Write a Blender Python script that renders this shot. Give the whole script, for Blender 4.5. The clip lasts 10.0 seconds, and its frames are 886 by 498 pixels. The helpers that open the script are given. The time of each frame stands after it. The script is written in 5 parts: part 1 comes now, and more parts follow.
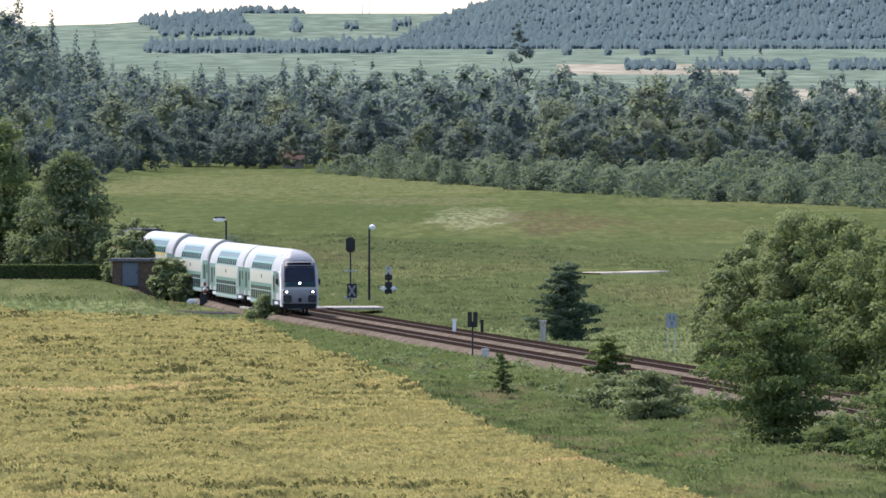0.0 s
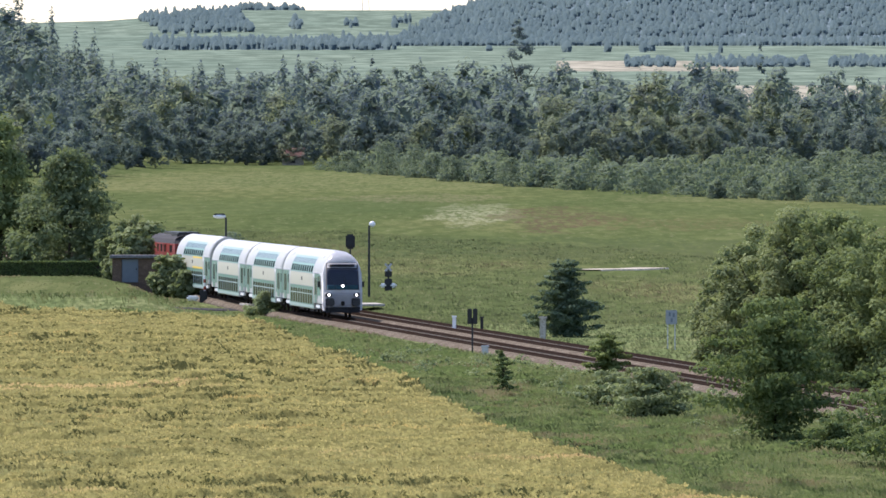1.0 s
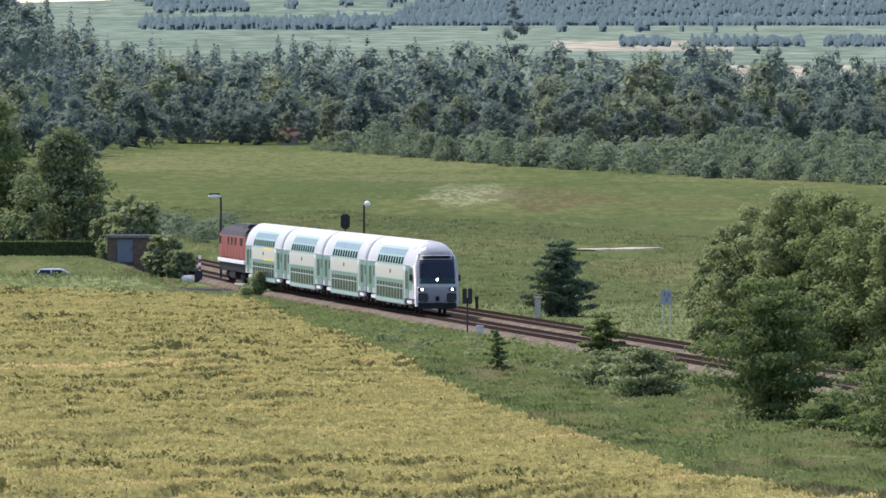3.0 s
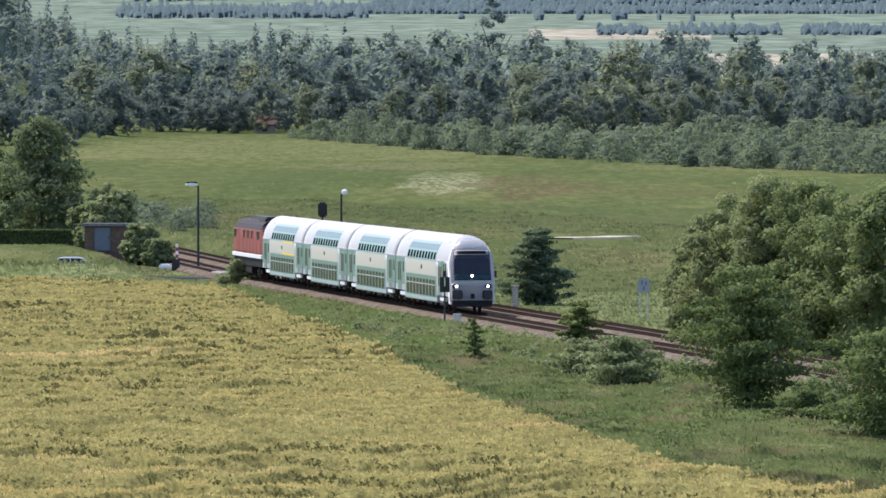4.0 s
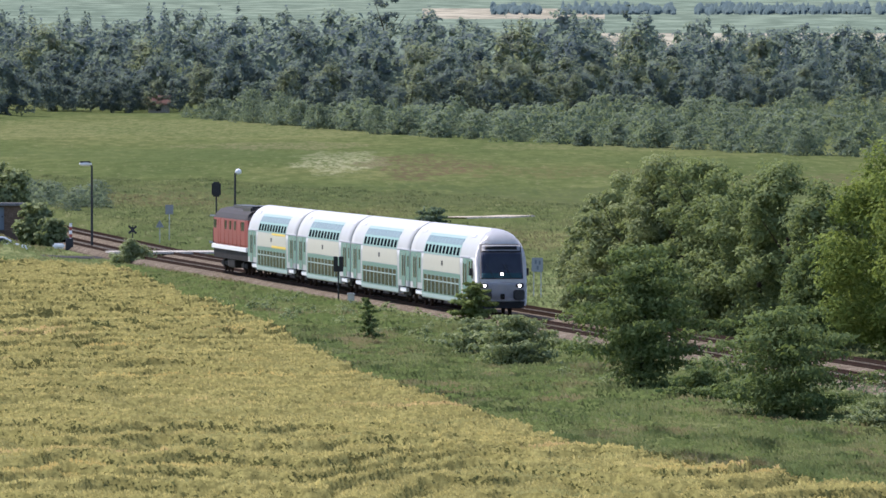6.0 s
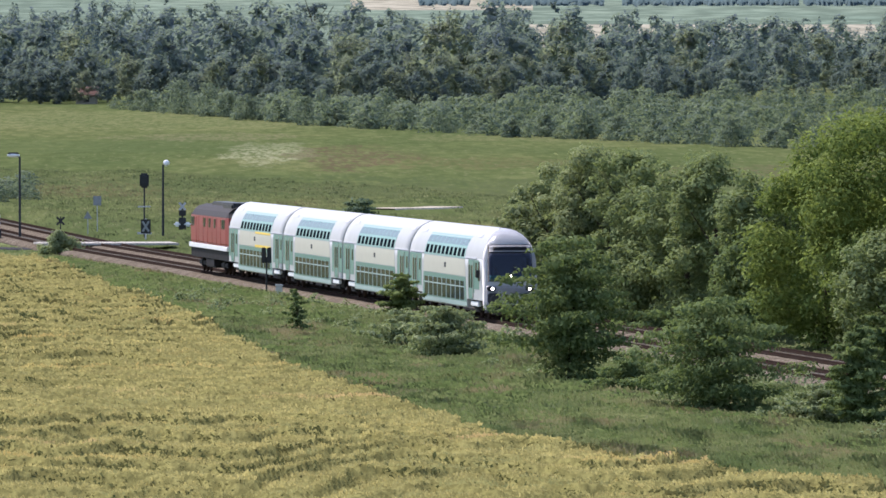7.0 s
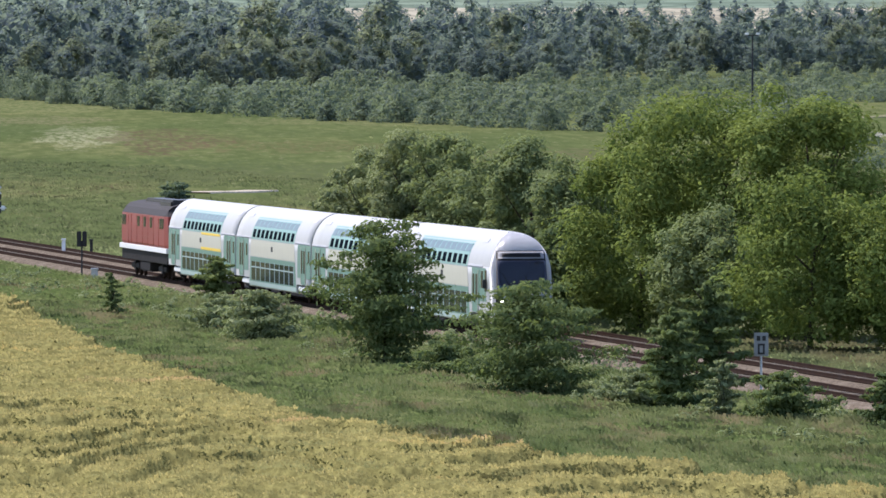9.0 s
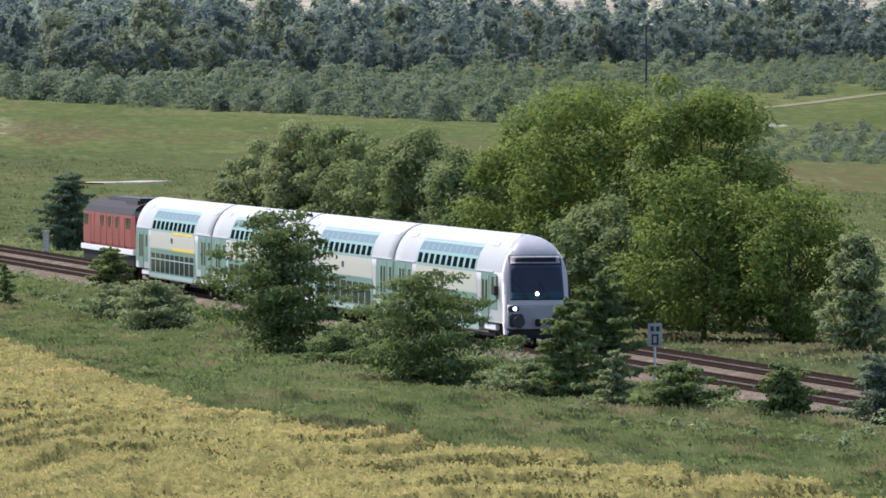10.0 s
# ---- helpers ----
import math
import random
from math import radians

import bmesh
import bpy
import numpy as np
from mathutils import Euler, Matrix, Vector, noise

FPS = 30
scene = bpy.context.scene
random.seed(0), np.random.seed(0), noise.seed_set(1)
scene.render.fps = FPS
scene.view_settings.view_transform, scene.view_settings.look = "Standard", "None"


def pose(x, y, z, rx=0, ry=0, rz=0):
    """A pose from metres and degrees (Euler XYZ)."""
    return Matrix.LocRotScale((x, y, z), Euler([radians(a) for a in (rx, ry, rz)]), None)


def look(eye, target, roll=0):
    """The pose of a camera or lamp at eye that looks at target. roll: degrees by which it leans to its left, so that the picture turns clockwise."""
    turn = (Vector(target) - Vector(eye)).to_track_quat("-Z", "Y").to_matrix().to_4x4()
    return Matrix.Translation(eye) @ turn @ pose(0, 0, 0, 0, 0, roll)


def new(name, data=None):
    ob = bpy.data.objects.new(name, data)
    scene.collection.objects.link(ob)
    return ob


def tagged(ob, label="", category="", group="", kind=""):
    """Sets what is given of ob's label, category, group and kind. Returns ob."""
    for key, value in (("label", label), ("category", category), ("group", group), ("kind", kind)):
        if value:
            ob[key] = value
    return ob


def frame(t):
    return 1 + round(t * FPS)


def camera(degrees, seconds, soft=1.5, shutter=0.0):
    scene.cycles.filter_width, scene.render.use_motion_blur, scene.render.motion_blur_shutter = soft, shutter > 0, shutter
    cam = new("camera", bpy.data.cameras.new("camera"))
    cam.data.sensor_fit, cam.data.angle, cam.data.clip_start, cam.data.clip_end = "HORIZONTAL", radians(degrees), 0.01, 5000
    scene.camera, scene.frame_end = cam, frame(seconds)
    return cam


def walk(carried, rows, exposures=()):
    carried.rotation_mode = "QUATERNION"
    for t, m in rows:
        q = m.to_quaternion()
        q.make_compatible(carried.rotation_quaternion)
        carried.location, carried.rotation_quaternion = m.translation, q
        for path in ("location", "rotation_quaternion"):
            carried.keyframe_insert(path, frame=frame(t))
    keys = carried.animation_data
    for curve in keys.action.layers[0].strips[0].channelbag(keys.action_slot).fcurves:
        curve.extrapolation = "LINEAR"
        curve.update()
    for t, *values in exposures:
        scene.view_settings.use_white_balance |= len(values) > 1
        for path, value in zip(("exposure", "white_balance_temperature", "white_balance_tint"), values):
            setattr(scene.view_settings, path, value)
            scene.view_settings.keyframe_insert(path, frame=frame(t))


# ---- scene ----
# ---- camera: a tripod on a hillside, a long lens that pans after the train ----
EYE = (0.0, 0.0, 12.0)
cam = camera(5.46, 10.0, soft=1.6)
# seconds, degrees panned to the right, degrees tilted down
PAN = [
    (0.0, 0.000, 0.628), (0.5, 0.000, 0.637), (1.0, 0.001, 0.648), (1.5, 0.002, 0.662), (2.0, 0.007, 0.708),
    (3.3, 0.060, 0.790), (3.5, 0.087, 0.804), (4.0, 0.172, 0.844), (4.5, 0.287, 0.883), (5.0, 0.436, 0.926),
    (5.5, 0.615, 0.951), (5.7, 0.700, 0.958), (7.0, 1.271, 1.025), (7.5, 1.540, 1.051), (8.0, 1.842, 1.078),
    (8.5, 2.118, 1.102), (9.0, 2.409, 1.126), (9.5, 2.679, 1.149), (10.0, 3.064, 1.184),
]
walk(cam, [(t, pose(*EYE, 90 - down, 0, -right)) for t, right, down in PAN], [(0.0, 0.88, 6250, 22), (10.0, 0.88, 6250, 22)])

# ---- sky and sun ----
SUN_UP, SUN_AT = radians(57), Vector((-0.72, 0.69, 0.0)).normalized()
world = bpy.data.worlds.new("sky")
scene.world = world
world.use_nodes = True
wn = world.node_tree.nodes
sky = wn.new("ShaderNodeTexSky")
sky.sky_type, sky.sun_disc = "NISHITA", False
sky.sun_elevation, sky.sun_rotation = SUN_UP, math.atan2(SUN_AT.x, SUN_AT.y)
sky.air_density, sky.dust_density, sky.ozone_density = 1.0, 0.8, 1.0
wn["Background"].inputs["Strength"].default_value = 0.15
world.node_tree.links.new(sky.outputs["Color"], wn["Background"].inputs["Color"])
sun_dir = Vector((SUN_AT.x * math.cos(SUN_UP), SUN_AT.y * math.cos(SUN_UP), math.sin(SUN_UP)))
sun = new("sun", bpy.data.lights.new("sun", "SUN"))
sun.data.energy, sun.data.angle, sun.data.color = 3.25, radians(0.53), (1.0, 0.96, 0.88)
sun.matrix_basis = look((0, 0, 200), Vector((0, 0, 200)) - sun_dir)


# ---- materials ----
def material(name):
    m = bpy.data.materials.new(name)
    m.use_nodes = True
    nt = m.node_tree
    return m, nt.nodes, nt.links, nt.nodes["Principled BSDF"]


def ramp(nodes, links, fac, stops):
    r = nodes.new("ShaderNodeValToRGB")
    while len(r.color_ramp.elements) < len(stops):
        r.color_ramp.elements.new(0.5)
    for e, (p, c) in zip(r.color_ramp.elements, stops):
        e.position, e.color = p, (*c, 1)
    links.new(fac, r.inputs["Fac"])
    return r.outputs["Color"]


def noise_at(nodes, links, scale, detail=4.0, stretch=(1, 1, 1), rough=0.6):
    g = nodes.new("ShaderNodeNewGeometry")
    mp = nodes.new("ShaderNodeMapping")
    mp.inputs["Scale"].default_value = stretch
    links.new(g.outputs["Position"], mp.inputs["Vector"])
    n = nodes.new("ShaderNodeTexNoise")
    n.inputs["Scale"].default_value, n.inputs["Detail"].default_value, n.inputs["Roughness"].default_value = scale, detail, rough
    links.new(mp.outputs["Vector"], n.inputs["Vector"])
    return n.outputs["Fac"]


def mixed(nodes, links, a, b, fac, how="MIX"):
    m = nodes.new("ShaderNodeMix")
    m.data_type, m.blend_type = "RGBA", how
    for src, sock in ((a, 6), (b, 7), (fac, 0)):
        if isinstance(src, (tuple, float, int)):
            m.inputs[sock].default_value = (*src, 1) if isinstance(src, tuple) else src
        else:
            links.new(src, m.inputs[sock])
    return m.outputs[2]


def bump(nodes, links, bsdf, height, strength, distance):
    b = nodes.new("ShaderNodeBump")
    b.inputs["Strength"].default_value, b.inputs["Distance"].default_value = strength, distance
    links.new(height, b.inputs["Height"])
    links.new(b.outputs["Normal"], bsdf.inputs["Normal"])


def foliage(name, dark, mid, light, through_light=0.38, patch=0.35, stretch=(1, 1, 1), streaks=(), grain=(0.55, 1.0, 0.2)):
    """Leaves: each clump its own shade, broad patches, some light passing through."""
    m, n, l, b = material(name)
    g = n.new("ShaderNodeNewGeometry")
    col = ramp(n, l, g.outputs["Random Per Island"], [(0.0, dark), (0.55, mid), (1.0, light)])
    col = mixed(n, l, col, ramp(n, l, noise_at(n, l, patch, 3.0, stretch), [(0.3, tuple(0.75 * c for c in dark)), (0.7, light)]), 0.4)
    for scale, lo, hi, c, k in streaks:
        f = ramp(n, l, noise_at(n, l, scale, 3.0, grain), [(lo, (0, 0, 0)), (hi, (k,) * 3)])
        col = mixed(n, l, col, c, f)
    l.new(col, b.inputs["Base Color"])
    b.inputs["Roughness"].default_value = 0.85
    b.inputs["Specular IOR Level"].default_value = 0.08
    t = n.new("ShaderNodeBsdfTranslucent")
    l.new(mixed(n, l, col, (0.25, 0.32, 0.05), 0.3), t.inputs["Color"])
    s = n.new("ShaderNodeMixShader")
    s.inputs["Fac"].default_value = through_light
    l.new(b.outputs[0], s.inputs[1]), l.new(t.outputs[0], s.inputs[2])
    l.new(s.outputs[0], n["Material Output"].inputs["Surface"])
    return m


def painted(name, colour, rough=0.4, metal=0.0, dirt=0.12, scale=1.5, spec=0.3):
    """Paint, metal or plastic with faint grime at two scales."""
    m, n, l, b = material(name)
    f1 = noise_at(n, l, scale, 5.0)
    f2 = noise_at(n, l, scale * 9, 3.0)
    col = mixed(n, l, colour, tuple(c * 0.55 + 0.02 for c in colour), ramp(n, l, f1, [(0.45, (0, 0, 0)), (0.8, (dirt * 3,) * 3)]))
    col = mixed(n, l, col, tuple(min(1, c * 1.12) for c in colour), ramp(n, l, f2, [(0.5, (0, 0, 0)), (0.8, (0.4,) * 3)]))
    l.new(col, b.inputs["Base Color"])
    b.inputs["Roughness"].default_value, b.inputs["Metallic"].default_value = rough, metal
    b.inputs["Specular IOR Level"].default_value = spec
    return m


def glowing(name, colour, strength):
    m, n, l, b = material(name)
    b.inputs["Base Color"].default_value = (*colour, 1)
    b.inputs["Emission Color"].default_value, b.inputs["Emission Strength"].default_value = (*colour, 1), strength
    return m


def field(name, stops, scale, stretch, fine, relief=0.15):
    """Ground cover: colours that wander over metres, a finer grain, and relief."""
    m, n, l, b = material(name)
    col = ramp(n, l, noise_at(n, l, scale, 6.0, stretch), stops)
    col = mixed(n, l, col, tuple(0.55 * c for c in stops[0][1]), ramp(n, l, noise_at(n, l, fine, 4.0, stretch), [(0.42, (0.75,) * 3), (0.62, (0, 0, 0))]))
    l.new(col, b.inputs["Base Color"])
    b.inputs["Roughness"].default_value, b.inputs["Specular IOR Level"].default_value = 1.0, 0.0
    bump(n, l, b, noise_at(n, l, fine * 2, 4.0, stretch), 0.6, relief)
    return m


def spot_mask(n, l, cx, cy, rx, ry, rag=1.3):
    """1 inside a ragged oval on the ground, 0 outside."""
    g = n.new("ShaderNodeNewGeometry")
    mp = n.new("ShaderNodeMapping")
    mp.inputs["Location"].default_value = (-cx / rx, -cy / ry, 0)
    mp.inputs["Scale"].default_value = (1 / rx, 1 / ry, 0)
    l.new(g.outputs["Position"], mp.inputs["Vector"])
    d = n.new("ShaderNodeVectorMath")
    d.operation = "LENGTH"
    l.new(mp.outputs["Vector"], d.inputs[0])
    a = n.new("ShaderNodeMath")
    a.operation = "MULTIPLY_ADD"
    a.inputs[1].default_value = rag * 2
    l.new(noise_at(n, l, 0.22, 5.0, (1, 0.12, 1)), a.inputs[0])
    l.new(d.outputs["Value"], a.inputs[2])
    return ramp(n, l, scaled(n, l, a.outputs[0], 0.4), [(0.35 + 0.4 * rag, (1, 1, 1)), (0.45 + 0.4 * rag, (0, 0, 0))])


def scaled(n, l, value, by):
    a = n.new("ShaderNodeMath")
    a.operation = "MULTIPLY"
    a.inputs[1].default_value = by
    l.new(value, a.inputs[0])
    return a.outputs[0]


WHEAT = field("wheat_ground", [(0.3, (0.10, 0.085, 0.03)), (0.5, (0.17, 0.14, 0.05)), (0.75, (0.24, 0.20, 0.075))], 0.25, (1, 0.25, 1), 2.5)
EARS = field("wheat_ear_canopy", [(0.3, (0.167, 0.154, 0.053)), (0.5, (0.213, 0.194, 0.0663)), (0.75, (0.262, 0.235, 0.0858))], 0.35, (1, 0.3, 1), 4.0, 0.10)
TURF = field("matted_verge_grass", [(0.3, (0.0663, 0.0966, 0.0296)), (0.5, (0.0975, 0.126, 0.0406)), (0.72, (0.144, 0.147, 0.0624))], 0.3, (1, 0.22, 1), 4.0, 0.10)
GRASS = field("rough_grass", [(0.3, (0.11, 0.145, 0.055)), (0.5, (0.16, 0.19, 0.075)), (0.75, (0.24, 0.23, 0.11))], 0.2, (1, 0.3, 1), 2.0)
# Far field and far wood floor: haze of distance mixed into the colours.
FARFIELD = field("hazed_crop_field", [(0.3, (0.15, 0.20, 0.145)), (0.7, (0.195, 0.24, 0.17))], 0.01, (1, 0.4, 1), 0.1)
WOODFLOOR = field("hazed_canopy_floor", [(0.3, (0.13, 0.175, 0.18)), (0.7, (0.155, 0.20, 0.20))], 0.03, (1, 0.3, 1), 0.2)
MOWN = field("mown_path_grass", [(0.3, (0.19, 0.19, 0.105)), (0.7, (0.27, 0.255, 0.15))], 0.3, (1, 1, 1), 3.0)
STUBBLE = field("pale_stubble", [(0.3, (0.30, 0.28, 0.20)), (0.7, (0.38, 0.35, 0.26))], 0.02, (1, 0.4, 1), 0.15)


def make_meadow():
    """Hay meadow: greens in long drifts, a pale flowering patch and a reddish sorrel patch."""
    m, n, l, b = material("hay_meadow")
    col = ramp(n, l, noise_at(n, l, 0.035, 7.0, (1, 0.22, 1)), [(0.3, (0.10, 0.135, 0.05)), (0.5, (0.14, 0.17, 0.063)), (0.7, (0.215, 0.22, 0.09))])
    col = mixed(n, l, col, (0.08, 0.108, 0.038), ramp(n, l, noise_at(n, l, 0.6, 4.0, (1, 0.15, 1)), [(0.42, (0.6,) * 3), (0.6, (0, 0, 0))]))
    col = mixed(n, l, col, (0.26, 0.26, 0.13), ramp(n, l, noise_at(n, l, 1.3, 5.0, (1, 0.1, 1)), [(0.56, (0, 0, 0)), (0.72, (0.55,) * 3)]))
    for cx, cy, rx, ry, c, k in MEADOW_PATCHES:
        f = mixed(n, l, (0, 0, 0), spot_mask(n, l, cx, cy, rx, ry), k)
        f = mixed(n, l, (0, 0, 0), f, ramp(n, l, noise_at(n, l, 1.5, 5.0, (1, 0.08, 1)), [(0.42, (0.12,) * 3), (0.58, (1,) * 3)]))
        col = mixed(n, l, col, c, f)
    l.new(col, b.inputs["Base Color"])
    b.inputs["Roughness"].default_value, b.inputs["Specular IOR Level"].default_value = 1.0, 0.0
    bump(n, l, b, noise_at(n, l, 3.0, 4.0, (1, 0.3, 1)), 0.5, 0.15)
    t = n.new("ShaderNodeBsdfTranslucent")
    l.new(col, t.inputs["Color"])
    sh = n.new("ShaderNodeMixShader")
    sh.inputs["Fac"].default_value = 0.35
    l.new(b.outputs[0], sh.inputs[1]), l.new(t.outputs[0], sh.inputs[2])
    l.new(sh.outputs[0], n["Material Output"].inputs["Surface"])
    return m


# x, y, half widths, colour, strength of the patches in the meadow
MEADOW_PATCHES = [
    (4.0, 1068, 5.0, 70, (0.55, 0.53, 0.33), 0.42), (12.5, 1050, 6.5, 65, (0.13, 0.105, 0.06), 0.85), (28, 1010, 14, 30, (0.22, 0.15, 0.085), 0.25),
    (-8, 900, 60, 45, (0.09, 0.12, 0.05), 0.75), (48, 880, 40, 50, (0.13, 0.145, 0.065), 0.5), (-15, 1330, 40, 90, (0.25, 0.255, 0.115), 0.45),
    (-20, 1120, 26, 40, (0.115, 0.15, 0.06), 0.5), (40, 1180, 20, 30, (0.22, 0.22, 0.10), 0.5), (60, 960, 20, 40, (0.17, 0.15, 0.08), 0.6),
    (78, 830, 16, 45, (0.15, 0.12, 0.065), 0.8), (95.5, 1085, 3, 14, (0.45, 0.43, 0.38), 0.9),
    (-4, 1180, 12, 30, (0.24, 0.22, 0.12), 0.5), (30, 1090, 16, 22, (0.10, 0.13, 0.05), 0.5),
]
MEADOW = make_meadow()
LEAF_BRIGHT = foliage("sunny_maple_leaves", (0.055, 0.092, 0.021), (0.13, 0.188, 0.045), (0.28, 0.34, 0.09), 0.36)
LEAF_DARK = foliage("dark_hawthorn_leaves", (0.055, 0.09, 0.038), (0.11, 0.158, 0.062), (0.205, 0.26, 0.10))
LEAF_GREY = foliage("grey_willow_leaves", (0.135, 0.175, 0.08), (0.215, 0.26, 0.125), (0.32, 0.36, 0.19))
# The next four carry distance haze in their colour: paler and bluer.
LEAF_WOOD = foliage("hazed_wood_leaves", (0.139, 0.183, 0.211), (0.164, 0.208, 0.216), (0.193, 0.238, 0.211), 0.55, 0.07)
LEAF_OAK = foliage("hazed_olive_oak_leaves", (0.176, 0.208, 0.176), (0.21, 0.242, 0.185), (0.248, 0.276, 0.189), 0.55, 0.07)
NEEDLES = foliage("hazed_spruce_needles", (0.109, 0.149, 0.185), (0.13, 0.17, 0.202), (0.155, 0.196, 0.211), 0.45, 0.06)
LEAF_FAR = foliage("hazed_far_foliage", (0.102, 0.155, 0.165), (0.116, 0.17, 0.175), (0.135, 0.19, 0.185), 0.3, 0.01)
# Dark green streaks: undergrowth, with the shade of hollows put into the colour.
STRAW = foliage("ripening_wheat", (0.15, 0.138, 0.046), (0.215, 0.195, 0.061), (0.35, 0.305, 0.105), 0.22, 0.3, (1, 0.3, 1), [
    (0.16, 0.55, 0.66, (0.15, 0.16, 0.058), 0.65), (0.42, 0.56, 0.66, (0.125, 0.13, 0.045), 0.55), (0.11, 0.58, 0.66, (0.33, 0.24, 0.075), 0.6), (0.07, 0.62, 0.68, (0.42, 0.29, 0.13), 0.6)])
BLADES = foliage("tall_grass_blades", (0.0819, 0.113, 0.0351), (0.105, 0.134, 0.0429), (0.148, 0.16, 0.0663), 0.4, 0.16, (1, 0.25, 1), [
    (0.35, 0.50, 0.58, (0.0585, 0.0924, 0.0281), 0.6), (0.22, 0.53, 0.61, (0.165, 0.135, 0.07), 0.75), (0.7, 0.58, 0.64, (0.0507, 0.0798, 0.0257), 0.5), (1.1, 0.6, 0.66, (0.156, 0.168, 0.0897), 0.4)], grain=(1.0, 0.14, 0.3))
RANK = foliage("rank_meadow_grass", (0.0714, 0.0946, 0.0357), (0.0882, 0.112, 0.0425), (0.118, 0.129, 0.0561), 0.35, 0.16, (1, 0.25, 1), [
    (0.16, 0.50, 0.60, (0.0546, 0.0774, 0.0289), 0.6), (0.09, 0.55, 0.63, (0.122, 0.0989, 0.051), 0.65), (0.5, 0.6, 0.66, (0.126, 0.146, 0.051), 0.5)], grain=(0.42, 0.086, 0.255))
LEAF_MID = foliage("green_ash_leaves", (0.095, 0.135, 0.06), (0.17, 0.22, 0.095), (0.29, 0.34, 0.145))
LEAF_LIME = foliage("yellow_green_elder_leaves", (0.085, 0.125, 0.04), (0.165, 0.215, 0.07), (0.29, 0.34, 0.13))
LEAF_WEEP = foliage("birch_leaves", (0.085, 0.12, 0.066), (0.145, 0.19, 0.098), (0.225, 0.27, 0.14))
LEAF_CONE = foliage("young_spruce_needles", (0.05, 0.085, 0.055), (0.10, 0.15, 0.095), (0.18, 0.235, 0.155))
LEAF_ASPEN = foliage("olive_aspen_leaves", (0.12, 0.155, 0.07), (0.205, 0.245, 0.11), (0.335, 0.37, 0.18))


# ---- mesh helpers ----
def part(name, bm, mat, parent=None, label=""):
    """Links a bmesh as one mesh object, under a thing or a part."""
    me = bpy.data.meshes.new(name)
    bm.to_mesh(me)
    bm.free()
    me.materials.append(mat)
    ob = new(name, me)
    ob.parent = parent
    return tagged(ob, label)


def array_mesh(name, verts, faces, mat, parent=None):
    """A mesh object from numpy arrays: verts (n, 3), faces (m, 3 or 4)."""
    me = bpy.data.meshes.new(name)
    k = faces.shape[1]
    me.vertices.add(len(verts)), me.loops.add(faces.size), me.polygons.add(len(faces))
    me.vertices.foreach_set("co", np.ascontiguousarray(verts, np.float32).ravel())
    me.loops.foreach_set("vertex_index", np.ascontiguousarray(faces, np.int32).ravel())
    me.polygons.foreach_set("loop_start", np.arange(len(faces), dtype=np.int32) * k)
    me.update(calc_edges=True)
    me.materials.append(mat)
    ob = new(name, me)
    ob.parent = parent
    return ob


def thing(name, m, label, category, group="", kind=""):
    ob = new(name)
    ob.matrix_basis = m
    return tagged(ob, label, category, group, kind)


def box(bm, x0, y0, z0, x1, y1, z1, bevel=0.0):
    made = bmesh.ops.create_cube(bm, size=1, matrix=Matrix.LocRotScale(((x0 + x1) / 2, (y0 + y1) / 2, (z0 + z1) / 2), None, (abs(x1 - x0), abs(y1 - y0), abs(z1 - z0))))
    if bevel:
        edges = list({e for v in made["verts"] for e in v.link_edges})
        bmesh.ops.bevel(bm, geom=edges, offset=bevel, segments=2, affect="EDGES")
    return bm


def rod(bm, a, b, r0, r1=None, sides=8):
    """A tapered round bar from a to b."""
    a, b = Vector(a), Vector(b)
    d = b - a
    m = Matrix.Translation((a + b) / 2) @ d.to_track_quat("Z", "Y").to_matrix().to_4x4()
    bmesh.ops.create_cone(bm, cap_ends=True, segments=sides, radius1=r0, radius2=r0 if r1 is None else r1, depth=d.length, matrix=m)
    return bm


# ---- the lie of the land ----
def smooth(t):
    t = np.clip(t, 0, 1)
    return t * t * (3 - 2 * t)


def land(x, y):
    """Height of the ground."""
    x, y = np.asarray(x, float), np.asarray(y, float)
    r = np.hypot(x, y)
    a = np.arctan2(x, y)
    z = np.interp(r, [0, 60, 150, 230, 680, 1500, 1900, 2150, 2600, 3400, 4000], [10.3, 7, 1.5, -0.4, -0.4, 8.6, 13, 13, 30, 48, 60])
    z = z + 13 * smooth((-0.030 - a) / 0.022) * smooth((r - 1350) / 250) * (1 - smooth((r - 2200) / 300))
    z = z + 0.75 * smooth((-20.5 - x) / 4) * smooth((y - 700) / 40) * (1 - smooth((y - 756) / 22))
    # low grassy bank between the wheat and the lane
    z = z + 1.35 * smooth((-17.5 - x) / 4.5) * smooth((y - 650) / 14) * (1 - smooth((y - 678) / 9))
    ridge = np.interp(a, [-0.06, -0.036, -0.022, 0.002, 0.012, 0.05, 0.11, 0.16], [66, 69, 74, 74, 84, 90, 84, 80])
    z = np.where(r > 3400, 48 + (ridge - 48) * smooth((r - 3400) / 950), z)
    # cutting in which the line lies beyond the crossing
    back = np.maximum(0, y - 692) / 83.4
    side = (x + 8.30 + back * back) * 0.99278 + (y - 652.3) * 0.11991
    bed = 0.65 * back ** 1.3 - 0.5
    w = smooth((9.0 - np.abs(side - 2.0)) / 4.0) * ((y > 640) & (y < 1090))
    z = np.where(bed < z, z * (1 - w) + bed * w, z)
    return z - 0.02 * np.maximum(r - 4500, 0)


# edge of the wheat: x of the boundary along y, and the far headland
EDGE_Y = [150, 211, 246, 276, 309, 390, 474, 549, 635]
EDGE_X = [75, 38, 24.9, 16.7, 9.3, 2.35, -2.4, -7.5, -13.7]


